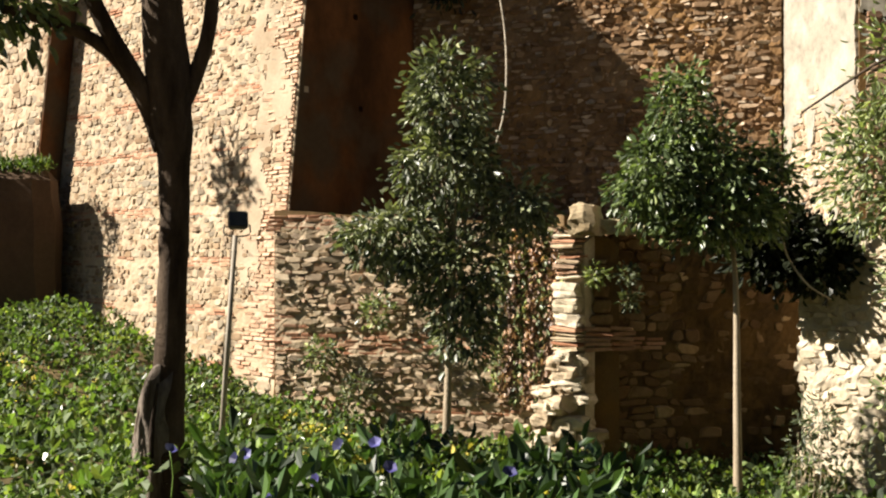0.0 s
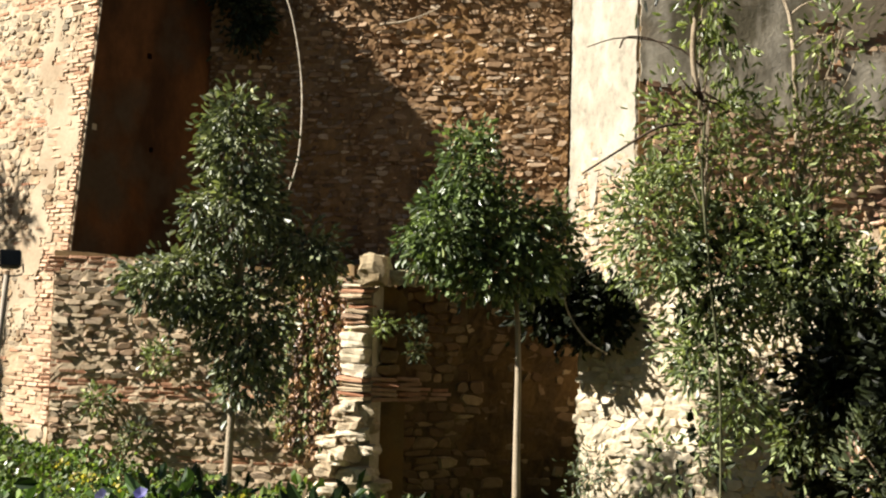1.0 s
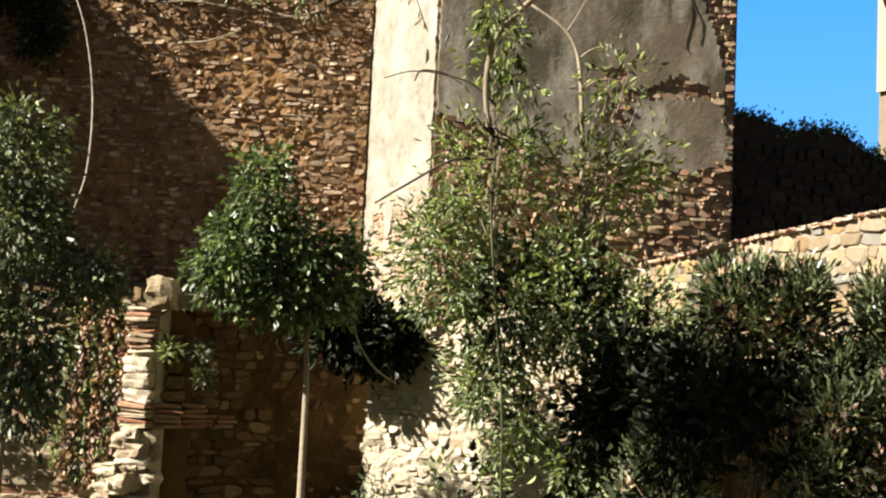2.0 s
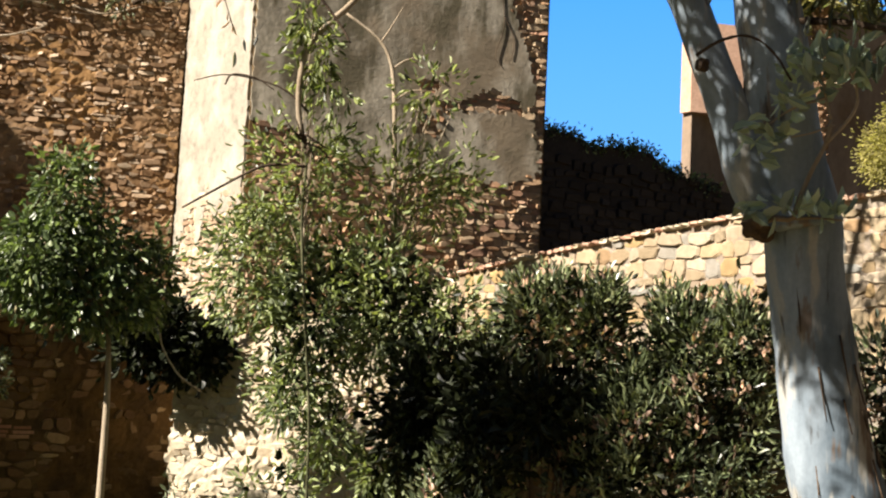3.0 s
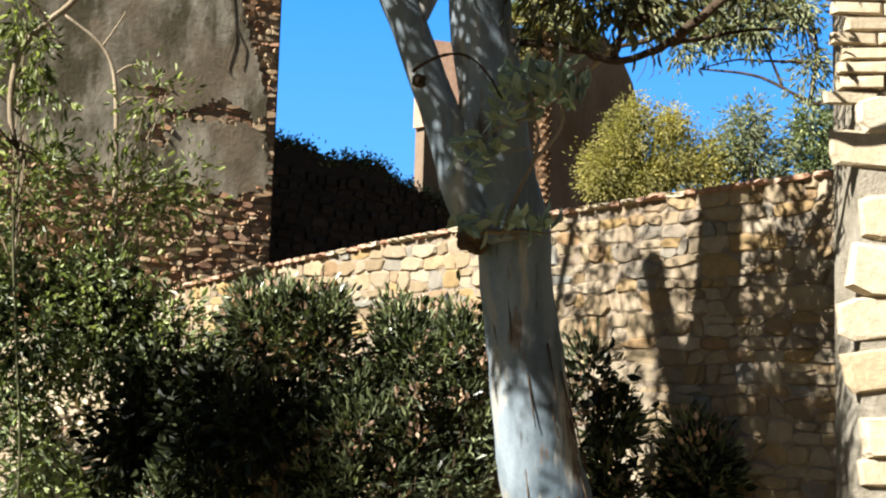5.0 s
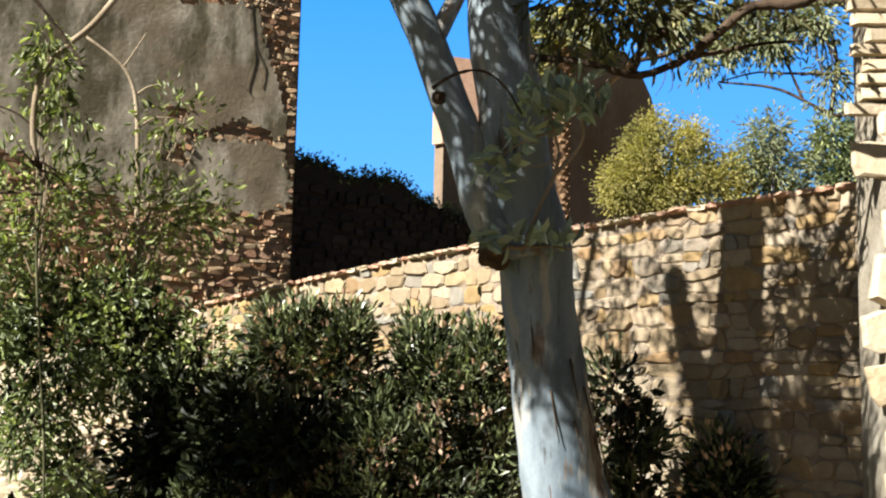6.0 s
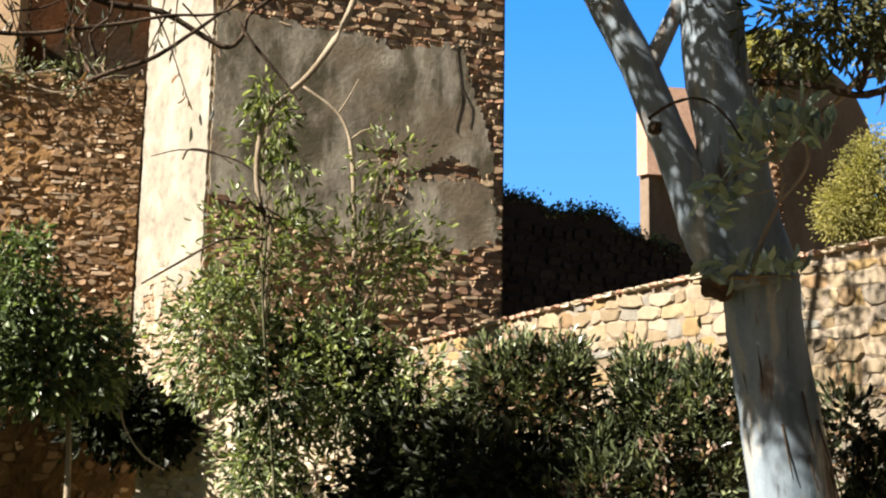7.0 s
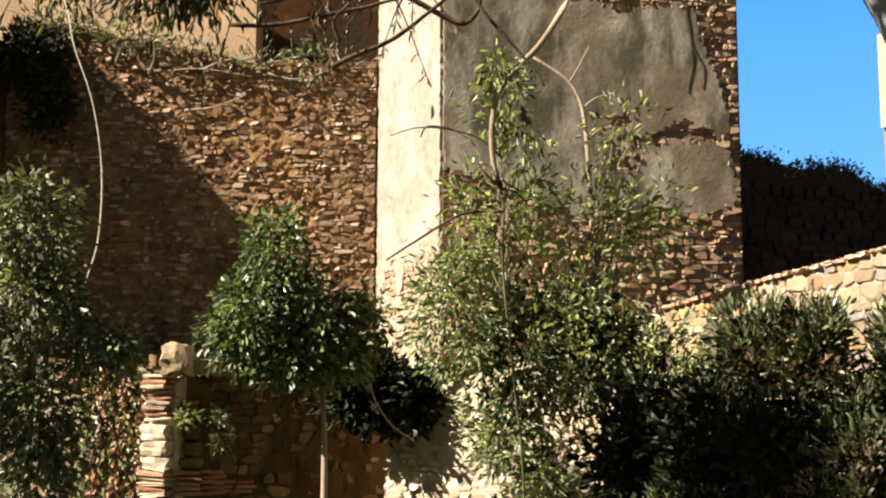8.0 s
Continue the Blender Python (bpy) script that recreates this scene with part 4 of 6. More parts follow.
def stems_to(t, base, root, lobes, r, bark, seed, per=3, name="branch"):
    """Thin branches from a root point into the lobes."""
    rng = random.Random(seed)
    for c, rad, _ in lobes:
        for k in range(per):
            tip = [c[i] + rng.uniform(-0.6, 0.6) * rad[i] for i in range(3)]
            mid = [(root[i] * 0.5 + tip[i] * 0.5) + rng.uniform(-0.12, 0.12) for i in range(3)]
            line_part(name, [root, mid, tip], r, r * 0.3, bark, t, base, 8, 5)


def nearer(lobes, k):
    """Lobes drawn towards the eye by the factor k."""
    return [((c[0] * k, c[1] * k, 1.6 + (c[2] - 1.6) * k), tuple(q * k for q in r), w) for c, r, w in lobes]


def inner(lobes, k=0.72):
    """Lobes shrunk towards their middles, for the dense inside of a bush."""
    return [(c, tuple(q * k for q in r), w) for c, r, w in lobes]


def build_small_trees():
    y = 13.95
    base = Vector((0.02, y, ground_z(0.02, y)))
    t = thing("young_tree", "slender young evergreen tree with grey-green leaves", "tree", base, "young trees")
    line_part("trunk", [base - Vector((0, 0, 0.1)), (0.07, y, 0.4), (0.13, y, 2.0), (0.09, y, 3.6)], 0.06, 0.015, M_BARK_PALE, t, base, 14, 10, 0.06)
    lobes = nearer([((0.09, 14.5, 3.5), (0.52, 0.4, 0.7), 4), ((0.09, 14.5, 2.7), (0.66, 0.5, 0.48), 4), ((-0.58, 14.5, 1.85), (0.66, 0.45, 0.42), 4), ((0.85, 14.5, 2.2), (0.46, 0.4, 0.36), 2.2), ((0.2, 14.5, 1.45), (0.52, 0.42, 0.7), 4), ((0.25, 14.5, 0.78), (0.4, 0.34, 0.4), 1.6)], y / 14.5)
    stems_to(t, base, (0.11, y, 1.6), lobes, 0.018, M_BARK_PALE, 3)
    foliage(t, base, lobes, 520, 14, 0.08, 0.1, 0.047, M_LEAF_GREY, 11, "crown", shell=0.4, droop=0.9, up=0.0)
    y = 13.15
    x = 3.37 * y / 13.55
    base = Vector((x, y, ground_z(x, y)))
    t = thing("young_tree", "young tree with glossy dark leaves on a pale straight trunk", "tree", base, "young trees")
    line_part("trunk", [base - Vector((0, 0, 0.1)), (x - 0.01, y, 0.0), (x - 0.04, y, 1.6), (x - 0.26, y, 3.05)], 0.058, 0.015, M_BARK_PALE, t, base, 14, 10, 0.04)
    lobes = nearer([((2.73, 13.55, 3.2), (0.36, 0.36, 0.6), 2.4), ((2.47, 13.55, 2.5), (0.55, 0.45, 0.5), 4), ((3.12, 13.55, 2.65), (0.6, 0.5, 0.48), 4), ((3.07, 13.5, 2.1), (0.85, 0.5, 0.34), 4), ((3.8, 13.55, 2.5), (0.3, 0.3, 0.45), 1)], y / 13.55)
    stems_to(t, base, (x - 0.1, y, 1.9), lobes, 0.018, M_BARK_PALE, 4)
    foliage(t, base, lobes, 500, 13, 0.08, 0.096, 0.048, M_LEAF_DARK, 12, "crown", shell=0.35, droop=0.9, up=0.05)
    base = Vector((4.3, 14.8, 0.6))
    t = thing("ivy", "ivy hanging over the wall top, shade put into leaf colour", "ivy", base)
    lobes = [((4.17, 14.8, 1.76), (0.63, 0.36, 0.42), 3), ((4.66, 14.7, 1.62), (0.46, 0.36, 0.4), 3)]
    # near-black leaves stand for ivy in shade
    foliage(t, base, lobes, 240, 15, 0.11, 0.11, 0.07, M_LEAF_SHADE, 13, shell=0.2, droop=0.6)
    stems_to(t, base, (4.3, 14.7, 1.5), lobes, 0.02, M_BARK_DARK, 5)


def build_near_tree():
    x, y = -1.9, 8.08
    base = Vector((x, y, ground_z(x, y)))
    t = thing("near_tree", "dark-barked tree with forked limbs standing in the weeds", "tree", base)
    pts = [(x + 0.02, y, -0.3), (x + 0.02, y, 0.5), (-1.84, y, 1.5), (-1.83, y, 2.2), (-1.87, y, 2.75), (-1.93, y, 3.5), (-1.95, y, 5.0)]
    l2 = smooth_line([Vector(p) - base for p in pts], 30)
    rr = np.interp(np.linspace(0, 1, 30), np.linspace(0, 1, 7), [0.125, 0.115, 0.1, 0.105, 0.16, 0.13, 0.1])
    part("trunk", mesh_of("trunk", *tube(l2, rr, 14, True, 0.07, random.Random(2)), M_BARK_DARK, True), M_BARK_DARK, t)
    for pts, r0, r1 in [([(-1.9, y, 2.35), (-2.0, 8.05, 2.62), (-2.2, 8.0, 2.95), (-2.5, 7.9, 3.15), (-3.1, 7.8, 3.3)], 0.075, 0.03),
                        ([(-1.95, y, 2.5), (-2.06, 8.0, 2.8), (-2.3, 7.9, 3.25), (-2.6, 7.8, 4.0)], 0.07, 0.05),
                        ([(-1.8, y, 2.6), (-1.7, 8.1, 2.85), (-1.6, 8.1, 3.2), (-1.54, 8.1, 4.0)], 0.06, 0.045)]:
        line_part("limb", pts, r0, r1, M_BARK_DARK, t, base, 14, 9, 0.06)
    rng = random.Random(6)
    bp = smooth_line([(-0.05, -0.05, -0.3), (-0.06, -0.06, 0.1), (-0.06, -0.07, 0.4), (-0.05, -0.05, 0.65), (0.0, -0.03, 0.82), (0.04, -0.02, 0.95)], 22)
    v2, f2 = tube(bp, np.interp(np.linspace(0, 1, 22), [0, 0.3, 0.55, 0.75, 0.9, 1], [0.13, 0.12, 0.115, 0.12, 0.085, 0.03]), 18)
    v2 = [p + (p - bp[i // 18]) * (0.75 * noise.noise((math.cos(i % 18 * 0.349) * 2.2, math.sin(i % 18 * 0.349) * 2.2, p.z * 1.5)) - 0.25 * (i % 3 == 0)) for i, p in enumerate(v2)]
    part("burl", mesh_of("burl", v2, f2, M_BARK_BURL, True), M_BARK_BURL, t, "split pale bark on the swollen base")
    for i in range(5):
        a, x0 = rng.uniform(2.6, 5.2), rng.uniform(0.0, 0.5)
        line_part("bark_ridge", [base + Vector((-0.04 + 0.12 * math.cos(a), -0.05 + 0.12 * math.sin(a), x0 - 0.1)), base + Vector((-0.04 + 0.125 * math.cos(a + 0.1), -0.05 + 0.125 * math.sin(a + 0.1), x0 + 0.15)), base + Vector((0.0 + 0.11 * math.cos(a), -0.05 + 0.11 * math.sin(a), x0 + 0.4))], 0.022, 0.01, M_BARK_BURL if i % 2 else M_BARK_DARK, t, base, 9, 6, 0.2)
    lobes = [((-2.85, 7.7, 3.35), (0.4, 0.4, 0.2), 2), ((-3.4, 7.7, 3.3), (0.4, 0.4, 0.3), 2), ((-2.2, 7.9, 4.3), (1.3, 1.0, 0.5), 3)]
    foliage(t, base, lobes, 120, 14, 0.12, 0.12, 0.05, M_LEAF_DARK, 14, "crown")


def drawn(pts, k):
    """Points drawn towards the viewer by the factor k."""
    return [(0.3 + (x - 0.3) * k, (y + 0.1) * k - 0.1, 1.6 + (z - 1.6) * k) for x, y, z in pts]


def build_gum():
    base = Vector((6.2, 5.46, ground_z(6.2, 5.46)))
    t = thing("gum_tree", "large eucalyptus tree with smooth mottled grey bark", "tree", base)
    pts = [(6.6, 5.58, -0.8), (6.45, 5.58, 0.3), (6.31, 5.58, 0.83), (6.22, 5.6, 1.12), (6.07, 5.59, 1.8), (5.95, 5.58, 2.32), (5.9, 5.56, 2.65), (5.78, 5.58, 2.99), (5.71, 5.57, 3.28), (5.64, 5.56, 3.66), (5.55, 5.56, 4.03), (5.49, 5.53, 4.4), (5.39, 5.5, 4.96), (5.2, 5.5, 6.0), (5.1, 5.6, 7.5)]
    l2 = smooth_line([Vector(p) - base for p in pts], 60)
    rr = np.interp(np.linspace(0, 1, 60), np.linspace(0, 1, 15), [0.36, 0.33, 0.3, 0.285, 0.258, 0.246, 0.248, 0.245, 0.226, 0.217, 0.212, 0.203, 0.195, 0.17, 0.13])
    part("trunk", mesh_of("trunk", *tube(l2, rr, 30, True, 0.02, random.Random(3)), M_BARK_GUM, True), M_BARK_GUM, t)
    pts = [(5.86, 5.6, 2.55), (5.76, 5.65, 2.68), (5.62, 5.71, 2.92), (5.46, 5.75, 3.28), (5.33, 5.79, 3.57), (5.14, 5.84, 4.02), (4.95, 5.91, 4.39), (4.77, 5.98, 4.76), (4.4, 6.1, 5.6)]
    l2 = smooth_line([Vector(p) - base for p in pts], 36)
    rr = np.interp(np.linspace(0, 1, 36), np.linspace(0, 1, 9), [0.13, 0.19, 0.185, 0.14, 0.126, 0.122, 0.117, 0.112, 0.09])
    part("limb", mesh_of("limb", *tube(l2, rr, 22, True, 0.025, random.Random(4)), M_BARK_GUM, True), M_BARK_GUM, t)
    line_part("limb", [(5.15, 5.84, 3.9), (5.22, 5.78, 4.09), (5.27, 5.72, 4.25), (5.31, 5.66, 4.4), (5.36, 5.56, 4.7)], 0.07, 0.05, M_BARK_GUM, t, base, 14, 12, 0.03)
    # dark gnarled boughs that carry the overhanging foliage
    for pts, r0, r1 in (([(5.6, 5.45, 3.9), (5.81, 5.04, 3.79), (6.0, 4.79, 3.74), (6.12, 4.64, 3.73), (6.21, 4.51, 3.81), (6.25, 4.33, 3.95), (6.35, 4.12, 4.05), (6.51, 3.87, 4.1), (6.7, 3.6, 4.3)], 0.02, 0.034),
                        ([(6.0, 4.79, 3.74), (6.05, 4.72, 3.9), (6.15, 4.64, 4.03), (6.28, 4.52, 4.18), (6.38, 4.41, 4.39)], 0.025, 0.03),
                        ([(6.21, 4.51, 3.81), (6.4, 4.35, 3.84), (6.5, 4.2, 3.92), (6.7, 4.0, 3.9)], 0.018, 0.008),
                        ([(5.7, 5.3, 4.05), (5.9, 5.05, 4.2), (6.0, 4.9, 4.15), (6.2, 4.7, 4.3)], 0.018, 0.01)):
        line_part("bough", [Vector(p) + Vector((0, 0, 0.03 * math.sin(i * 2.3))) for i, p in enumerate(pts)], r0, r1, M_BARK_DARK, t, base, 26, 9, 0.28)
    line_part("limb", [(5.95, 5.35, 3.5), (6.12, 5.1, 3.75), (6.2, 4.95, 3.9), (6.4, 4.75, 4.25), (6.6, 4.5, 4.7)], 0.02, 0.024, M_BARK_PALE, t, base, 16, 8, 0.08)
    line_part("broken_branch", [(4.88, 5.44, 3.54), (4.96, 5.31, 3.62), (5.1, 5.22, 3.65), (5.21, 5.14, 3.56), (5.3, 5.07, 3.38)], 0.01, 0.007, M_BARK_DARK, t, base, 22, 8, 0.3)
    k = part("knot", boulder("knot", (0.07, 0.07, 0.08), 12, M_BARK_DARK, 0.2, 3), M_BARK_DARK, t)
    k.location = Vector((5.1, 5.64, 3.56)) - base
    bm = bmesh.new()
    bmesh.ops.create_icosphere(bm, subdivisions=3, radius=0.1)
    for v in bm.verts:
        v.co *= 1 + 0.6 * noise.noise(v.co * 16)
        v.co.z *= 0.8
    k = part("knob", bm, M_BARK_KNOT, t)
    k.location = Vector((5.57, 5.6, 2.57)) - base
    line_part("bark_collar", [(5.57, 5.62, 2.58), (5.68, 5.41, 2.6), (5.86, 5.31, 2.63), (6.04, 5.37, 2.66)], 0.05, 0.02, M_BARK_GUM, t, base, 14, 9, 0.15)
    # peeling bark
    rng = random.Random(9)
    axis = lambda z: Vector((np.interp(z, [0.3, 0.83, 1.8, 2.65], [6.45, 6.31, 6.07, 5.91]), 5.58, z))
    for i in range(20):
        z = rng.uniform(0.75, 2.4)
        a = rng.uniform(radians(200), radians(335)) if i % 3 == 0 else rng.uniform(radians(275), radians(330))
        d = Vector((math.cos(a), math.sin(a), 0))
        r, ln = float(np.interp(z, [0.3, 0.83, 1.8, 2.65], [0.33, 0.3, 0.258, 0.248])), rng.uniform(0.18, 0.45)
        lift = rng.uniform(0.005, 0.03)
        line_part("bark_strip", [axis(z) + d * (r - 0.002), axis(z - ln * 0.5) + d * (r + 0.012), axis(z - ln) + d * (r + 0.012 + lift)], 0.01, 0.003, M_BARK_DARK if i % 4 else M_BARK_KNOT, t, base, 8, 5, 0.4)
    # young shoot with rounded leaves
    for pts, r0, r1 in (([(5.35, 5.36, 2.55), (5.42, 5.31, 2.59), (5.50, 5.25, 2.59), (5.52, 5.22, 2.69), (5.56, 5.16, 2.87), (5.61, 5.09, 3.05), (5.62, 5.06, 3.19)], 0.02, 0.012),
                        ([(5.61, 5.09, 3.05), (5.68, 5.03, 3.15), (5.72, 4.98, 3.24), (5.73, 4.96, 3.32), (5.70, 4.96, 3.42), (5.64, 4.98, 3.52)], 0.014, 0.008),
                        ([(5.64, 5.05, 3.16), (5.54, 5.13, 3.11), (5.44, 5.21, 3.08)], 0.007, 0.004),
                        ([(5.58, 5.07, 3.32), (5.48, 5.14, 3.28), (5.40, 5.21, 3.23), (5.31, 5.29, 3.14)], 0.01, 0.005),
                        ([(5.62, 5.06, 3.19), (5.58, 5.07, 3.32), (5.54, 5.07, 3.45), (5.48, 5.09, 3.55)], 0.01, 0.005),
                        ([(5.50, 5.25, 2.59), (5.62, 5.17, 2.60), (5.75, 5.07, 2.59)], 0.01, 0.005)):
        line_part("shoot", pts, r0, r1, M_BARK_PALE, t, base, 18, 7, 0.1)
    rng = np.random.default_rng(15)
    for c, r, n, rise in (((5.44, 5.13, 3.52), (0.07, 0.05, 0.06), 16, 0.5), ((5.64, 4.98, 3.52), (0.09, 0.06, 0.07), 22, 0.9), ((5.78, 4.90, 3.45), (0.05, 0.04, 0.05), 12, 1.0), ((5.57, 5.06, 3.41), (0.08, 0.05, 0.05), 14, 0.6),
                          ((5.41, 5.19, 3.29), (0.08, 0.05, 0.04), 12, 0.2), ((5.30, 5.31, 3.09), (0.07, 0.05, 0.06), 16, 0.0), ((5.31, 5.38, 2.64), (0.06, 0.05, 0.04), 8, 0.2), ((5.55, 5.21, 2.62), (0.1, 0.06, 0.02), 9, 0.9), ((5.69, 5.11, 2.62), (0.1, 0.06, 0.02), 9, 0.9)):
        n = int(n * 1.7)
        P = np.array(c) - np.array(base) + rng.normal(size=(n, 3)) * r
        part("shoot_leaves", leaves("shoot_leaves", P, rng.normal(size=(n, 3)) * 0.5 + (0, 0, rise), 0.14, 0.066, M_LEAF_SHOOT, rng, 0.1, 0.25), M_LEAF_SHOOT, t)
    # crown: above the view, with sprays that hang into it; many unseen lobes are added only for shade
    lobes = [((5.72, 5.08, 4.24), (0.14, 0.14, 0.14), 0.6), ((5.92, 4.88, 4.22), (0.2, 0.2, 0.16), 1.1), ((6.12, 4.7, 4.2), (0.16, 0.16, 0.14), 0.8), ((6.45, 4.4, 4.36), (0.25, 0.25, 0.12), 0.35), ((6.7, 4.2, 4.34), (0.2, 0.2, 0.12), 0.25), ((4.6, 5.1, 5.5), (0.9, 0.6, 0.5), 1), ((2.6, 4.98, 4.55), (0.5, 0.3, 0.45), 2), ((4.2, 6.5, 5.6), (0.7, 0.5, 0.5), 1.3), ((5.6, 5.3, 5.9), (0.9, 0.9, 0.6), 2.4), ((3.6, 6.9, 5.5), (1.0, 0.8, 0.4), 0.4), ((6.9, 4.6, 5.4), (0.8, 0.8, 0.5), 3), ((5.0, 7.0, 6.6), (1.4, 1.2, 0.7), 3), ((2.4, 5.6, 5.45), (0.8, 0.32, 0.4), 2.2), ((3.1, 4.7, 5.1), (0.7, 0.5, 0.6), 4), ((2.2, 5.8, 6.4), (0.8, 0.5, 0.9), 1.6), ((2.6, 5.0, 5.85), (0.6, 0.6, 0.55), 5), ((2.6, 4.8, 5.2), (0.5, 0.6, 0.4), 5), ((1.0, 8.45, 4.95), (0.45, 0.5, 0.45), 9), ((0.2, 10.5, 5.6), (0.5, 0.35, 0.4), 4), ((3.8, 5.2, 5.4), (0.8, 0.8, 0.5), 1.5), ((0.7, 8.3, 5.3), (0.9, 0.6, 0.45), 1), ((1.9, 8.1, 5.4), (0.8, 0.7, 0.45), 0.5), ((0.2, 9.0, 5.6), (0.8, 0.5, 0.5), 1)]
    foliage(t, base, lobes, 1250, 18, 0.14, 0.115, 0.026, M_LEAF_GUM, 16, "crown", droop=0.9, shell=0.2)
    # two more unseen lobes, added to shade the trunk
    foliage(t, base, [((2.0, 5.55, 5.32), (0.3, 0.3, 0.22), 3), ((1.9, 5.4, 5.2), (0.2, 0.14, 0.3), 1)], 75, 16, 0.1, 0.115, 0.026, M_LEAF_GUM, 116, "crown", droop=0.9, shell=0.2)
    line_part("twig", [(5.2, 6.75, 5.9), (4.4, 7.0, 5.4), (3.6, 7.2, 4.95), (3.13, 7.3, 4.57)], 0.035, 0.024, M_BARK_DARK, t, base, 14, 7)
    for pts, r in (([(1.73, 7.69, 4.54), (2.07, 7.62, 4.41), (2.41, 7.53, 4.39), (2.7, 7.45, 4.24), (2.85, 7.4, 4.18), (2.94, 7.36, 4.28), (2.97, 7.35, 4.42), (3.13, 7.3, 4.57)], 0.024),
                   ([(1.96, 7.54, 3.83), (2.12, 7.51, 3.92), (2.35, 7.45, 4.03), (2.58, 7.38, 4.22), (2.78, 7.31, 4.41), (2.9, 7.28, 4.6)], 0.018),
                   ([(1.27, 7.56, 4.05), (1.58, 7.51, 4.07), (1.92, 7.45, 4.16), (2.15, 7.4, 4.22), (2.42, 7.32, 4.3), (2.73, 7.23, 4.35), (2.96, 7.15, 4.54)], 0.016),
                   ([(2.88, 7.28, 4.33), (2.96, 7.25, 4.2), (3.11, 7.2, 4.02), (3.26, 7.14, 3.82), (3.32, 7.11, 3.71)], 0.014),
                   ([(3.5, 10.44, 4.08), (3.56, 10.42, 4.18), (3.76, 10.36, 4.17), (3.93, 10.3, 4.07)], 0.01),
                   ([(1.48, 7.63, 4.24), (1.66, 7.6, 4.29), (1.86, 7.56, 4.42)], 0.008),
                   ([(1.98, 7.44, 3.97), (1.94, 7.44, 4.12), (2.05, 7.42, 4.26), (2.06, 7.42, 4.44)], 0.012),
                   ([(1.7, 7.59, 3.94), (1.67, 7.6, 4.09), (1.55, 7.62, 4.17)], 0.01)):
        line_part("twig", pts, r, r * 0.5, M_BARK_DARK, t, base, 22, 6, 0.12)
    rng = random.Random(21)
    nrng = np.random.default_rng(21)
    for i in range(40):
        x, y, z = rng.uniform(0.1, 2.6), rng.uniform(7.2, 8.0), rng.uniform(4.35, 4.7)
        dx, dz = rng.uniform(-0.45, 0.3), rng.uniform(0.3, 0.75)
        pts = [(x, y, z), (x + dx * 0.4, y, z - dz * 0.3), (x + dx, y + rng.uniform(-0.1, 0.1), z - dz)]
        line_part("twig", pts, 0.009, 0.003, M_BARK_DARK, t, base, 9, 5, 0.15)
        n = rng.randrange(4, 8)
        f = nrng.uniform(0.25, 1, n)[:, None]
        P = np.array(pts[1]) * (1 - f) + np.array(pts[2]) * f - np.array(base)
        part("hanging_leaves", leaves("hanging_leaves", P, nrng.normal(size=(n, 3)) * 0.35 - (0, 0, 0.9), 0.085, 0.018, M_LEAF_DRY if i % 2 == 0 else M_LEAF_GUM, nrng), None, t)
    P = np.array([(2.62, 7.37, 3.57), (2.66, 7.35, 3.68), (2.75, 7.33, 3.72), (2.61, 7.37, 3.59), (2.7, 7.34, 4.02), (1.67, 7.5, 4.08), (1.8, 7.47, 4.18), (1.75, 7.48, 3.99)])
    part("hanging_leaves", leaves("hanging_leaves", P - np.array(base), nrng.normal(size=(len(P), 3)) * 0.2 - (0, 0, 1), 0.12, 0.024, M_LEAF_GUM, nrng), M_LEAF_GUM, t)
    lobes = [((1.5, 7.85, 4.45), (0.5, 0.25, 0.2), 3), ((2.3, 7.7, 4.45), (0.4, 0.25, 0.2), 2), ((0.8, 7.95, 4.5), (0.4, 0.2, 0.2), 1.5)]
    foliage(t, base, lobes, 14, 5, 0.08, 0.1, 0.02, M_LEAF_GUM, 17, "hanging_leaves", droop=1.6, up=0.0)
    t.location, t.scale = Vector(drawn([base], 0.99)[0]), (0.99, 0.99, 0.99)


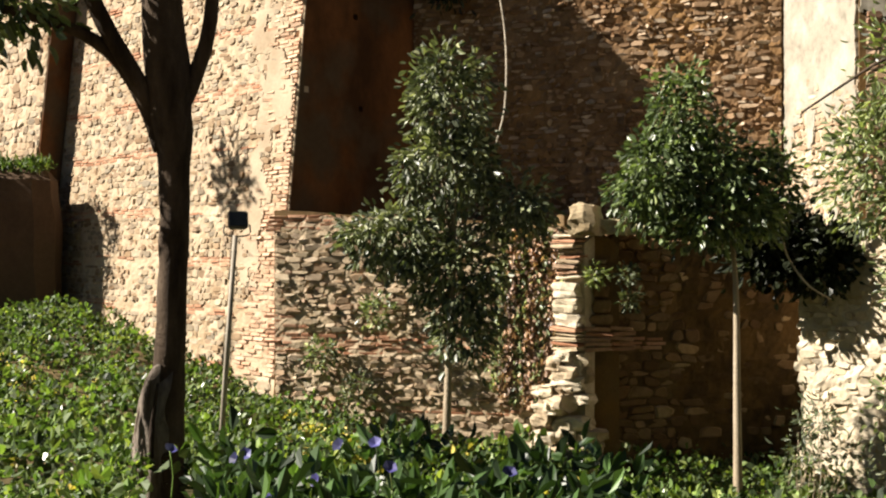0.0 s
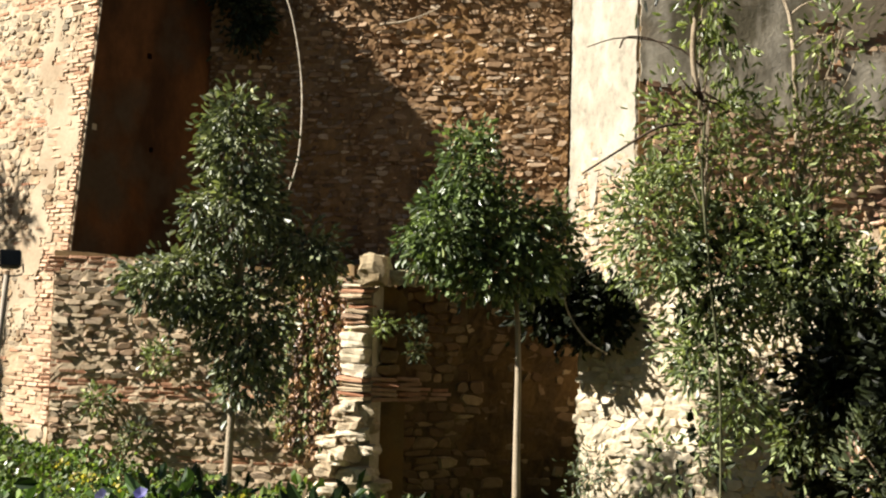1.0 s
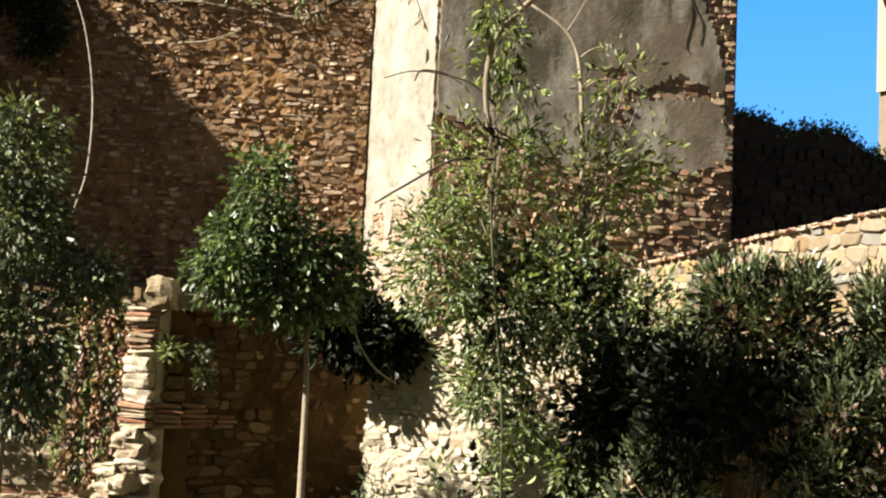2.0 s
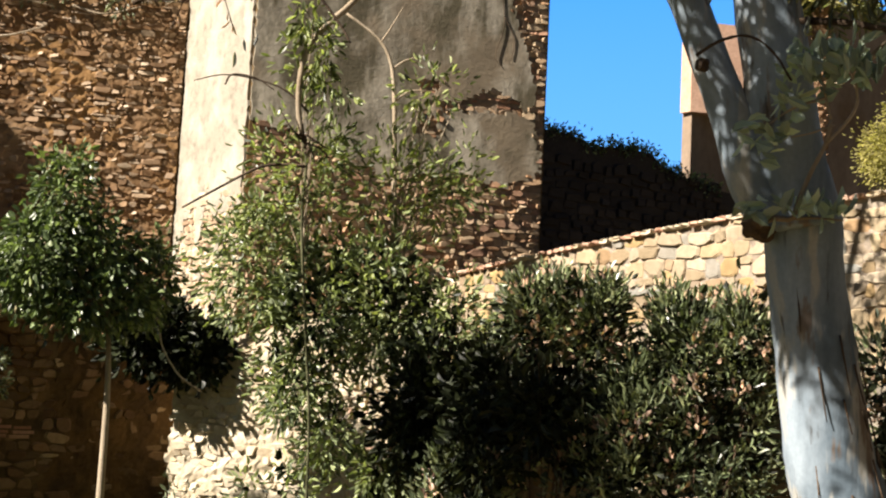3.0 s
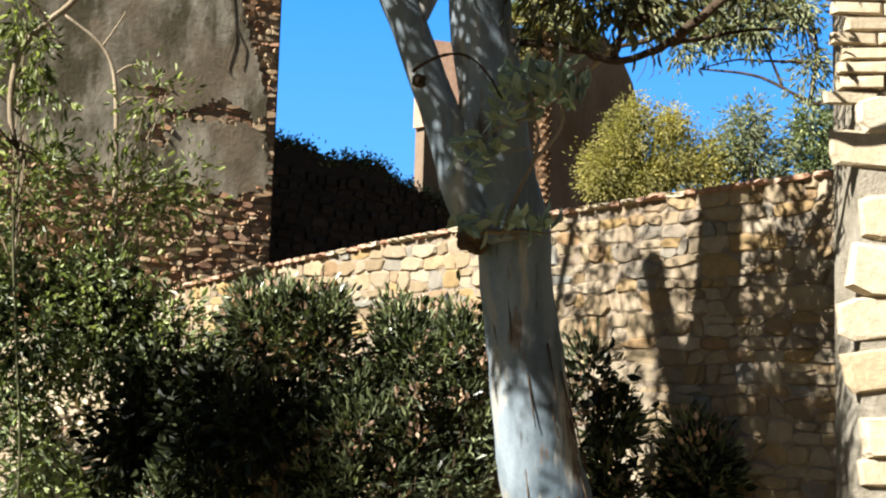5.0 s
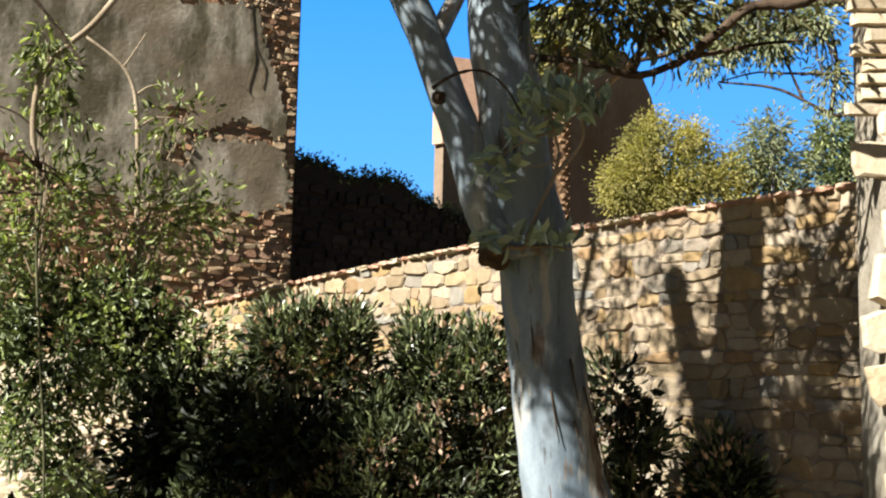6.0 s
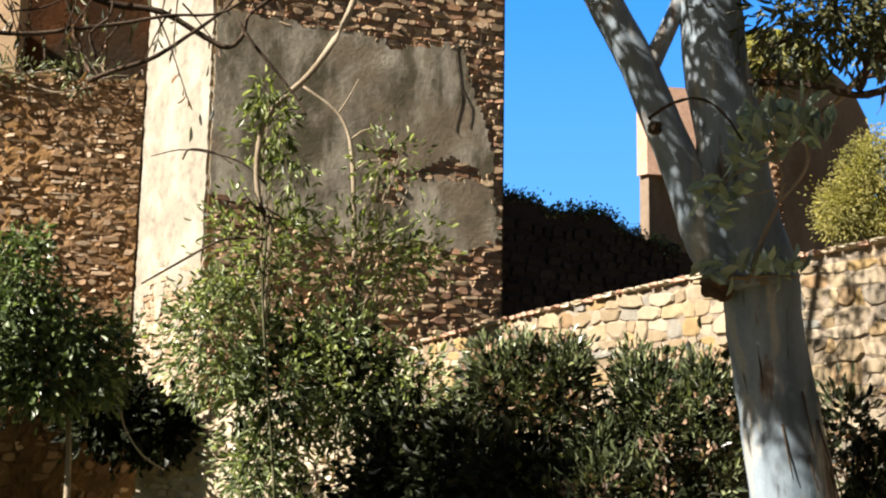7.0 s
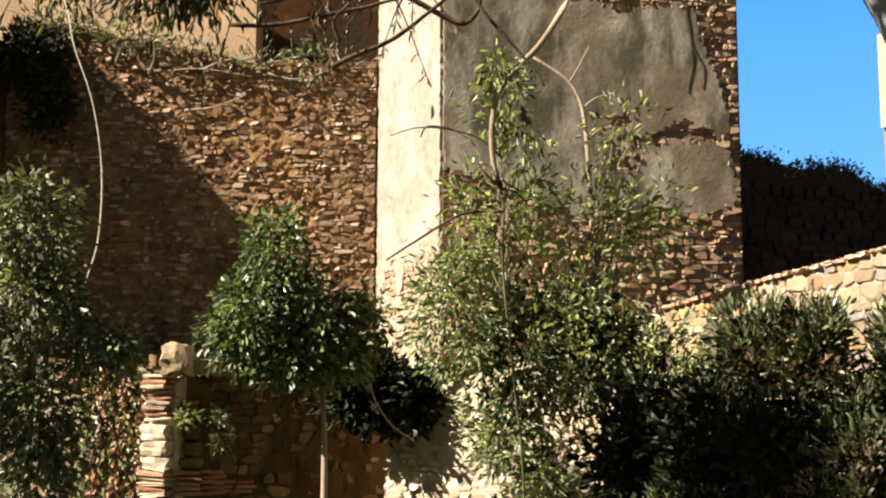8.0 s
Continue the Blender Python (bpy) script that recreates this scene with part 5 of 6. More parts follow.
def build_shrubs():
    base = Vector((4.7, 11.6, ground_z(4.7, 11.6)))
    t = thing("tall_shrub", "tall leggy shrub with pale stems and light green leaves", "shrub", base)
    line_part("stem", [(4.75, 10.9, base.z), (4.72, 10.86, 0.73), (4.63, 10.89, 1.81), (4.53, 10.93, 2.92), (4.54, 10.93, 3.54), (4.47, 10.93, 3.8)], 0.012, 0.016, M_STEM_GREEN, t, base, 24, 8, 0.08)
    line_part("stem", [(4.47, 10.92, 3.78), (4.41, 10.92, 4.12), (4.42, 10.91, 4.5), (4.5, 10.9, 4.75), (4.69, 10.87, 5.0), (4.93, 10.82, 5.28), (5.2, 10.75, 5.75), (5.4, 10.7, 6.3)], 0.026, 0.034, M_BARK_PALE, t, base, 24, 8, 0.08)
    line_part("branch", [(4.54, 10.93, 3.5), (4.3, 11.02, 3.5), (4.09, 11.09, 3.45), (3.74, 11.2, 3.22), (3.42, 11.3, 3.0)], 0.018, 0.01, M_BARK_DARK, t, base, 14, 6)
    line_part("branch", [(4.53, 10.93, 4.05), (4.3, 11.0, 4.25), (4.03, 11.11, 4.34), (3.72, 11.21, 4.36), (3.44, 11.29, 4.27)], 0.012, 0.005, M_BARK_DARK, t, base, 14, 6)
    lobes = [((4.3, 11.5, 2.5), (0.55, 0.45, 0.75), 3), ((4.9, 11.3, 2.0), (0.7, 0.5, 0.9), 4), ((4.72, 11.4, 1.3), (0.42, 0.35, 0.4), 0.9), ((5.12, 11.2, 0.85), (0.42, 0.4, 0.45), 0.9), ((4.65, 11.4, 0.2), (0.6, 0.3, 0.4), 0.3)]
    foliage(t, base, lobes, 345, 14, 0.08, 0.1, 0.034, M_LEAF_MID, 21, shell=0.3, droop=0.6)
    # near-black leaves for the shade inside the shrub
    foliage(t, base, inner(lobes[1:], 0.6), 40, 9, 0.1, 0.12, 0.06, M_LEAF_SHADE, 121, "inner_foliage", shell=0.1)
    # outer leaves in a lighter green, for the sun on them
    foliage(t, base, lobes, 40, 9, 0.09, 0.085, 0.036, M_LEAF_LIGHT, 26, shell=0.7)
    lobes = [((4.6, 11.2, 3.5), (0.75, 0.4, 0.65), 4), ((4.5, 11.0, 4.7), (0.25, 0.25, 0.4), 0.8)]
    # upper leaves likewise: sunlight put in as a paler leaf colour
    foliage(t, base, lobes, 105, 9, 0.09, 0.1, 0.032, M_LEAF_LIGHT, 22, shell=0.2)
    stems_to(t, base, (4.58, 11.0, 2.6), lobes, 0.011, M_BARK_PALE, 66, 4)
    lobes = [((4.42, 10.85, 4.95), (0.16, 0.14, 0.3), 1.2), ((4.62, 10.85, 4.55), (0.14, 0.14, 0.3), 1.2), ((4.75, 10.9, 4.2), (0.2, 0.15, 0.2), 0.8)]
    foliage(t, base, lobes, 34, 8, 0.07, 0.11, 0.034, M_LEAF_LIGHT, 28, shell=0.1, droop=1.3, up=0.0)
    line_part("branch", [(4.43, 10.9, 4.6), (4.5, 10.87, 4.72), (4.47, 10.86, 4.95), (4.4, 10.85, 5.1)], 0.01, 0.005, M_BARK_PALE, t, base, 10, 6)
    # dark knot of dead twigs where the stems cross
    tw = random.Random(17)
    for i in range(9):
        dx, dz = tw.uniform(-0.32, 0.34), tw.uniform(-0.35, 0.4)
        line_part("dead_twig", [(4.5, 10.9, 3.72 + tw.uniform(-0.1, 0.1)), (4.5 + dx * 0.5, 10.86, 3.74 + dz * 0.3), (4.5 + dx, 10.84, 3.72 + dz)], 0.014, 0.005, M_BARK_DARK, t, base, 9, 5, 0.2)
    base = Vector((5.9, 11.1, ground_z(5.9, 11.1)))
    t = thing("tall_shrub", "sapling with a pale crooked stem above dense shrub leaves", "shrub", base)
    line_part("stem", [(5.85, 11.2, base.z), (5.8, 11.25, 1.0), (5.76, 11.27, 2.11), (5.72, 11.29, 2.95), (5.69, 11.3, 3.68), (5.65, 11.32, 4.48), (5.59, 11.35, 4.85), (5.46, 11.41, 5.08), (5.14, 11.55, 5.33)], 0.04, 0.014, M_BARK_PALE, t, base, 36, 9, 0.08)
    for pts in ([(5.66, 11.32, 4.4), (5.8, 11.25, 4.52), (5.98, 11.19, 4.54)], [(5.62, 11.34, 4.75), (5.75, 11.28, 4.86), (5.95, 11.2, 4.92)], [(5.5, 11.39, 5.05), (5.58, 11.36, 5.2), (5.7, 11.32, 5.45)], [(5.7, 11.3, 3.6), (6.0, 11.1, 3.8), (6.2, 11.0, 4.3)]):
        line_part("branch", pts, 0.014, 0.006, M_BARK_PALE, t, base, 10, 6)
    lobes = [((5.6, 11.0, 2.2), (0.6, 0.5, 0.8), 4), ((6.1, 10.7, 1.8), (0.5, 0.5, 0.8), 3), ((5.6, 10.9, 0.5), (0.4, 0.4, 0.4), 0.8), ((6.35, 10.5, 0.7), (0.6, 0.5, 0.9), 1.2)]
    foliage(t, base, lobes, 285, 14, 0.08, 0.1, 0.034, M_LEAF_MID, 23, shell=0.3, droop=0.6)
    # paler green stands for sunlit leaves on the outside
    foliage(t, base, lobes[:2], 36, 9, 0.09, 0.085, 0.036, M_LEAF_LIGHT, 27, shell=0.7)
    # near-black leaves colour the shrub's inside as shaded
    foliage(t, base, inner(lobes, 0.6), 80, 8, 0.1, 0.13, 0.07, M_LEAF_SHADE, 123, "inner_foliage", shell=0.1)
    lobes = [((5.6, 11.1, 3.4), (0.75, 0.4, 0.6), 4), ((6.1, 10.9, 3.5), (0.5, 0.35, 0.5), 1.8), ((5.9, 11.0, 4.5), (0.4, 0.3, 0.35), 1)]
    # top of the sapling in the same sunlit leaf colour
    foliage(t, base, lobes, 125, 9, 0.09, 0.1, 0.032, M_LEAF_LIGHT, 24, shell=0.2)
    stems_to(t, base, (5.75, 11.2, 1.9), lobes, 0.011, M_BARK_PALE, 7, 2)
    stems_to(t, base, (5.7, 11.25, 2.8), lobes, 0.011, M_BARK_PALE, 67, 4)
    foliage(t, base, [((6.2, 10.6, 1.5), (0.45, 0.3, 0.5), 2), ((5.6, 10.7, 1.2), (0.5, 0.3, 0.5), 2)], 50, 7, 0.06, 0.07, 0.03, M_LEAF_DRY, 129, "dry_blossom", shell=0.6)
    # near-black leaves set into the gap paint its deep shade
    shade_lobes = [((5.75, 10.35, 1.1), (0.5, 0.25, 0.7), 4), ((6.15, 10.0, 1.15), (0.4, 0.3, 0.6), 3), ((6.1, 11.15, 0.15), (0.5, 0.3, 0.6), 3), ((6.75, 11.0, 0.25), (0.45, 0.3, 0.65), 2.5)]
    foliage(t, base, shade_lobes, 470, 11, 0.09, 0.12, 0.06, M_LEAF_SHADE, 127, "inner_foliage", shell=0.1)

    for name, root, lobes, n, seed in (
            ("oleander", (5.9, 8.6, 0), [((5.95, 8.6, 2.1), (0.38, 0.4, 0.34), 2.6), ((6.3, 8.2, 0.85), (0.4, 0.4, 0.55), 1.6), ((5.45, 9.0, 0.45), (0.45, 0.4, 0.5), 0.8), ((6.2, 8.25, 2.05), (0.26, 0.3, 0.42), 2.4), ((6.45, 8.05, 1.35), (0.28, 0.3, 0.4), 1.8)], 380, 31),
            ("oleander", (6.9, 7.8, 0), [((6.85, 7.8, 1.85), (0.34, 0.4, 0.5), 3.4), ((7.05, 7.55, 1.2), (0.5, 0.45, 0.9), 4), ((6.6, 7.9, 0.7), (0.55, 0.5, 0.9), 3), ((7.15, 7.4, 1.9), (0.3, 0.3, 0.4), 2)], 420, 32),
            ("oleander", (7.6, 6.2, 0), [((7.0, 5.85, 1.7), (0.16, 0.2, 0.3), 0.5), ((7.15, 5.78, 1.4), (0.2, 0.2, 0.25), 0.7), ((7.2, 5.8, 1.0), (0.18, 0.2, 0.3), 1.2), ((7.66, 5.35, 0.95), (0.2, 0.24, 0.5), 4), ((7.5, 5.5, 0.2), (0.4, 0.4, 0.5), 3)], 240, 33)):
        base = Vector((root[0], root[1], ground_z(root[0], root[1])))
        t = thing(name, "dense dark green oleander bush with dry pinkish flower heads", "bush", base, "oleander hedge")
        stems_to(t, base, base, lobes, 0.012, M_BARK_KNOT, seed, 4, "stem")
        foliage(t, base, lobes, int(n * 0.8), 19, 0.06, 0.085, 0.022, M_LEAF_OLEANDER, seed, shell=0.62, up=0.7, droop=-0.2)
        # near-black leaves carry the shade within the bush
        foliage(t, base, inner(lobes, 0.7), 210, 11, 0.08, 0.1, 0.05, M_LEAF_SHADE, seed + 90, "inner_foliage", shell=0.1)
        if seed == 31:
            # more of them, so the hollow beside this bush reads as shade
            foliage(t, base, [((5.75, 9.0, 1.45), (0.5, 0.3, 0.45), 1), ((5.6, 8.95, 0.9), (0.4, 0.3, 0.4), 1), ((6.35, 8.6, 1.3), (0.4, 0.25, 0.45), 1), ((5.82, 8.35, 1.25), (0.32, 0.22, 0.32), 0.8)], 230, 10, 0.08, 0.12, 0.06, M_LEAF_SHADE, 191, "inner_foliage", shell=0.1)
        foliage(t, base, lobes, 85, 8, 0.045, 0.06, 0.035, M_LEAF_DRY, seed + 5, "dry_blossom", shell=0.9, up=0.9, droop=-0.3)
    rng = np.random.default_rng(71)
    n = 260
    xs, ys = rng.uniform(-10.5, -7.0, n), rng.uniform(20.6, 21.4, n)
    P = np.repeat(np.stack([xs, ys, 3.16 + rng.uniform(0, 0.14, n)], 1), 8, 0) + rng.normal(size=(n * 8, 3)) * (0.07, 0.07, 0.04)
    me = leaves("stub_grass", P, rng.normal(size=(n * 8, 3)) * 0.5 + (0, 0, 0.9), 0.13, 0.03, M_LEAF_WEED, rng)
    tagged(new("stub_grass", me), "tufts of sunlit grass on top of the wall stub", "grass", kind="stuff")
    base = Vector((-10.6, 17.6, ground_z(-10.6, 17.6)))
    t = thing("side_tree", "tree whose branch shades the tower wall", "tree", base)
    line_part("trunk", [base, (-10.5, 17.7, 3.0), (-10.2, 17.9, 6.2)], 0.16, 0.09, M_BARK_DARK, t, base)
    line_part("limb", [(-10.3, 17.8, 5.4), (-9.5, 18.0, 6.5), (-8.6, 18.2, 7.0)], 0.06, 0.02, M_BARK_DARK, t, base)
    foliage(t, base, [((-8.5, 18.2, 7.1), (0.4, 0.35, 0.35), 2), ((-8.2, 18.25, 6.7), (0.25, 0.25, 0.25), 1)], 26, 9, 0.1, 0.16, 0.07, M_LEAF_DARK, 37, "crown")


def build_wall_plants():
    base = Vector((1.2, 15.65, 0.0))
    t = thing("dry_creeper", "withered brown creeper hanging over the low wall", "creeper", base)
    rng = np.random.default_rng(41)
    for i in range(10):
        x = 0.76 + 0.09 * i
        zt, zb = 2.15 - 0.02 * i, -0.4 + 0.25 * abs(i - 4) / 4
        yw = 16.88 - (x + 2.4) * 0.3058 - 0.05
        line_part("vine", [(x + 0.1, yw + 0.04, zt), (x + 0.03, yw - 0.02, (zt + zb) / 2), (x - 0.05, yw, zb)], 0.012, 0.006, M_BARK_DARK, t, base, 10, 5)
        n = 480
        z = rng.uniform(zb, zt, n)
        f = (z - zb) / (zt - zb)
        P = np.stack([x - 0.05 + 0.15 * f + rng.normal(size=n) * 0.05, yw + rng.uniform(-0.1, 0.03, n), z], 1)
        part("dry_leaves", leaves("dry_leaves", P - np.array(base), rng.normal(size=(n, 3)) * 0.5 + (0, -0.2, -0.9), 0.08, 0.038, M_LEAF_DRY if i % 3 else M_LEAF_MID, rng), None, t)
    for at, mat, lab, n, s in (((1.95, 15.08, 1.42), M_LEAF_LIGHT, "small herb sprouting from the ruined pier", 16, 0.1), ((2.36, 15.12, 1.4), M_LEAF_GREY, "small herb hanging from the dark niche wall", 16, 0.1), ((2.36, 15.1, 1.08), M_LEAF_GREY, "small herb hanging from the dark niche wall", 14, 0.09),
                        ((-1.7, 16.4, 0.3), M_LEAF_MID, "small green weed rooted in the rubble wall", 30, 0.2), ((-0.9, 16.1, 0.9), M_LEAF_MID, "small green weed rooted in the rubble wall", 30, 0.2), ((-1.2, 16.2, -0.2), M_LEAF_GREY, "small green weed rooted in the rubble wall", 30, 0.2)):
        base = Vector(at)
        t = thing("wall_herb", lab, "plant", base)
        foliage(t, base, [(at, (s, s * 0.7, s), 1)], n, 7, 0.04, 0.075, 0.035, mat, 43 + n + int(at[0] * 10))
        line_part("stem", [base + Vector((0, 0.5, -0.05)), base + Vector((0.02, 0.2, 0.06)), base], 0.008, 0.005, M_BARK_PALE, t, base, 8, 5)
    base = Vector((0.0, 18.5, 6.7))
    t = thing("wall_bush", "bush rooted high in the wall corner, shade put into leaves", "bush", base)
    lobes = [((-0.15, 18.45, 6.75), (0.42, 0.4, 0.4), 3), ((0.12, 18.35, 6.15), (0.28, 0.3, 0.5), 2)]
    # the corner's shade is put into the leaf colour here
    foliage(t, base, lobes, 170, 14, 0.11, 0.12, 0.05, M_LEAF_SHADE, 47, shell=0.3, droop=0.8)
    stems_to(t, base, (0.0, 18.9, 6.8), lobes, 0.015, M_BARK_DARK, 8, 3)
    base = Vector((2.5, 17.8, 7.0))
    t = thing("dead_brush", "dry grey brush along the top of the curtain wall", "brush", base)
    rng = random.Random(12)
    for i in range(34):
        u = rng.uniform(0.3, 5.5)
        x, y, z = -0.46 + 0.94 * u, 18.8 - 0.342 * u, max(6.76, 7.49 - 0.19 * u)
        dx, dz = rng.uniform(-0.6, 0.6), rng.uniform(-0.35, 0.45)
        line_part("dead_twig", [(x, y, z - 0.1), (x + dx * 0.5, y + rng.uniform(0.0, 0.2), z + abs(dz) * 0.8), (x + dx, y + rng.uniform(0.0, 0.2), z + abs(dz))], 0.012, 0.004, M_BARK_PALE, t, base, 7, 4)
    lobes = [((-0.46 + 0.94 * u, 18.95 - 0.342 * u, max(6.76, 7.48 - 0.19 * u)), (0.5, 0.2, 0.17), 1 if u > 2.5 else 2.5) for u in (0.8, 1.8, 2.8, 3.8, 4.8)]
    foliage(t, base, lobes, 170, 8, 0.1, 0.12, 0.03, M_LEAF_GREY, 49, "dry_leaves", droop=0.3)
    for pts in ([(1.35, 18.2, 6.66), (1.7, 17.95, 6.56), (2.3, 17.75, 6.6), (3.05, 17.55, 6.5)], [(1.55, 17.95, 6.5), (1.62, 17.9, 6.75), (1.6, 17.9, 7.0)], [(2.1, 17.9, 5.97), (2.5, 17.75, 6.02), (2.95, 17.6, 6.2)], [(2.36, 17.8, 6.62), (2.7, 17.65, 6.75), (3.2, 17.5, 6.7), (3.8, 17.3, 6.85)], [(3.3, 17.5, 6.55), (3.7, 17.3, 6.45), (4.2, 17.1, 6.6)]):
        line_part("dead_branch", pts, 0.022, 0.009, M_BARK_PALE, t, base, 12, 6, 0.1)
    base = Vector((8.5, 14.0, 7.2))
    t = thing("dead_vine", "dry dark vine stems hanging on the tower plaster", "vine", base)
    for pts in ([(8.58, 7.49), (8.46, 7.09), (8.55, 6.44), (8.44, 5.95), (8.50, 5.82)], [(8.55, 6.51), (8.70, 6.21), (8.68, 5.92)], [(8.88, 7.49), (8.81, 6.80), (8.86, 6.31)]):
        line_part("stem", [(x, 14.55 - (x - 5.12) * 0.155 - 0.05, z) for x, z in pts], 0.006, 0.004, M_BARK_DARK, t, base, 16, 5, 0.15)
    base = Vector((3.75, 12.2, ground_z(3.75, 12.2)))
    t = thing("grey_herb", "straggly grey-green herb at the foot of the pale wall", "plant", base)
    lobes = [((3.62, 12.0, -0.3), (0.22, 0.2, 0.35), 2), ((3.8, 12.05, 0.0), (0.18, 0.16, 0.3), 2), ((4.1, 12.1, -0.5), (0.4, 0.25, 0.3), 2)]
    stems_to(t, base, base, lobes, 0.008, M_BARK_PALE, 44, 6, "stem")
    foliage(t, base, lobes, 70, 7, 0.06, 0.08, 0.022, M_LEAF_GREY, 62, shell=0.1)


def build_far_trees():
    for name, lab, root, lobes, mat, n, seed, lw in (
            ("far_tree", "yellow-green tree in full sun behind the terrace wall", (15.9, 12.75, 0.0), [((15.29, 13.14, 5.3), (0.35, 0.35, 0.45), 2.4), ((15.5, 12.9, 5.85), (0.34, 0.34, 0.42), 2.4), ((15.62, 12.8, 6.3), (0.2, 0.2, 0.25), 0.8), ((15.83, 12.73, 5.2), (0.4, 0.4, 0.5), 2.6), ((16.1, 12.4, 6.1), (0.32, 0.32, 0.3), 1.6), ((16.19, 12.42, 5.45), (0.42, 0.42, 0.5), 2.6), ((16.6, 12.05, 5.5), (0.36, 0.36, 0.42), 2), ((16.8, 11.95, 5.1), (0.35, 0.35, 0.35), 1.2)], M_LEAF_YELLOW, 1150, 51, (0.06, 0.024)),
            ("far_tree", "pale olive-green tree behind the terrace wall", (17.2, 11.55, 0.0), [((17.05, 11.62, 6.15), (0.3, 0.3, 0.35), 2), ((17.3, 11.45, 6.3), (0.2, 0.2, 0.25), 1), ((16.95, 11.75, 5.7), (0.32, 0.32, 0.35), 2), ((17.3, 11.5, 5.5), (0.35, 0.35, 0.35), 2), ((17.5, 11.3, 5.85), (0.18, 0.18, 0.22), 0.6)], M_LEAF_OLIVE, 130, 52, (0.1, 0.028)),
            ("far_tree", "slender tree with bare forked stems and a tufted crown", (17.65, 11.2, 0.0), [((17.75, 11.1, 5.85), (0.12, 0.12, 0.2), 1), ((17.6, 11.28, 5.35), (0.3, 0.3, 0.2), 1.2)], M_LEAF_OLIVE, 40, 54, (0.09, 0.026)),
            ("far_tree", "green tree close behind the gate pillar", (18.15, 10.8, 0.0), [((18.0, 10.87, 6.2), (0.28, 0.28, 0.4), 2), ((18.15, 10.8, 5.6), (0.4, 0.4, 0.45), 3), ((18.3, 10.6, 6.5), (0.2, 0.2, 0.3), 1)], M_LEAF_MID, 160, 55, (0.1, 0.03))):
        base = Vector((root[0], root[1], ground_z(root[0], root[1]) - 0.05))
        t = thing(name, lab, "tree", base)
        stems_to(t, base, (root[0], root[1], 4.7), lobes, 0.022, M_BARK_DARK, seed, 4, "limb")
        line_part("trunk", [base, (root[0], root[1], 2.8), (root[0], root[1], 4.8)], 0.16, 0.05, M_BARK_DARK, t, base)
        foliage(t, base, lobes, int(n * 1.7), 14, 0.11, lw[0], lw[1], mat, seed, "crown", shell=0.1, droop=0.9)
    base = Vector((13.3, 6.6, ground_z(13.3, 6.6) - 0.05))
    t = thing("far_gum_tree", "eucalyptus with dark limbs and drooping olive foliage", "tree", base)
    line_part("trunk", [base, (13.4, 6.6, 4.0), (13.2, 6.7, 6.2), (13.3, 6.6, 9)], 0.2, 0.1, M_BARK_DARK, t, base, 16, 10)
    line_part("limb", [(13.35, 6.6, 4.4), (13.0, 7.0, 4.9), (12.78, 7.39, 5.12)], 0.05, 0.03, M_BARK_DARK, t, base, 8, 7)
    for i, pts in enumerate((
            [(13.11, 6.81, 6.51), (12.75, 7.44, 6.5), (12.09, 8.42, 6.53), (11.84, 8.75, 6.28), (11.58, 9.07, 5.98), (11.31, 9.39, 5.88)],
            [(12.78, 7.39, 5.12), (12.68, 7.55, 5.12), (12.35, 8.05, 5.46), (11.95, 8.61, 5.58)],
            [(12.78, 7.38, 5.6), (12.38, 8.0, 5.65), (12.21, 8.26, 5.68), (11.94, 8.62, 5.58)],
            [(12.51, 7.82, 5.33), (12.44, 7.92, 5.65), (12.37, 8.03, 5.94), (12.18, 8.3, 6.17)],
            [(12.68, 7.55, 5.13), (12.72, 7.48, 5.68), (12.69, 7.53, 6.11), (12.59, 7.69, 6.47)],
            [(11.55, 9.11, 5.97), (11.54, 9.13, 5.64), (11.47, 9.21, 5.43)],
            [(11.58, 9.07, 5.98), (11.6, 9.05, 5.57), (11.56, 9.09, 5.46)])):
        r = (0.07, 0.03, 0.02, 0.02, 0.03, 0.008, 0.008)[i]
        line_part("limb", pts, r, r * 0.4, M_BARK_DARK, t, base, 18, 7, 0.12)
    lobes = [((12.01, 8.53, 6.11), (0.24, 0.24, 0.35), 3), ((12.31, 8.11, 6.13), (0.25, 0.25, 0.38), 3), ((12.6, 7.67, 6.26), (0.25, 0.25, 0.28), 2), ((11.6, 9.05, 6.36), (0.34, 0.34, 0.28), 3), ((11.8, 8.8, 5.84), (0.13, 0.13, 0.21), 0.7), ((12.68, 7.54, 5.58), (0.17, 0.17, 0.53), 1)]
    stems_to(t, base, (12.6, 7.7, 6.3), lobes, 0.018, M_BARK_DARK, 53, 5, "twig")
    foliage(t, base, lobes, 380, 12, 0.09, 0.1, 0.024, M_LEAF_OLIVE, 53, "crown", droop=1.2, shell=0.1)


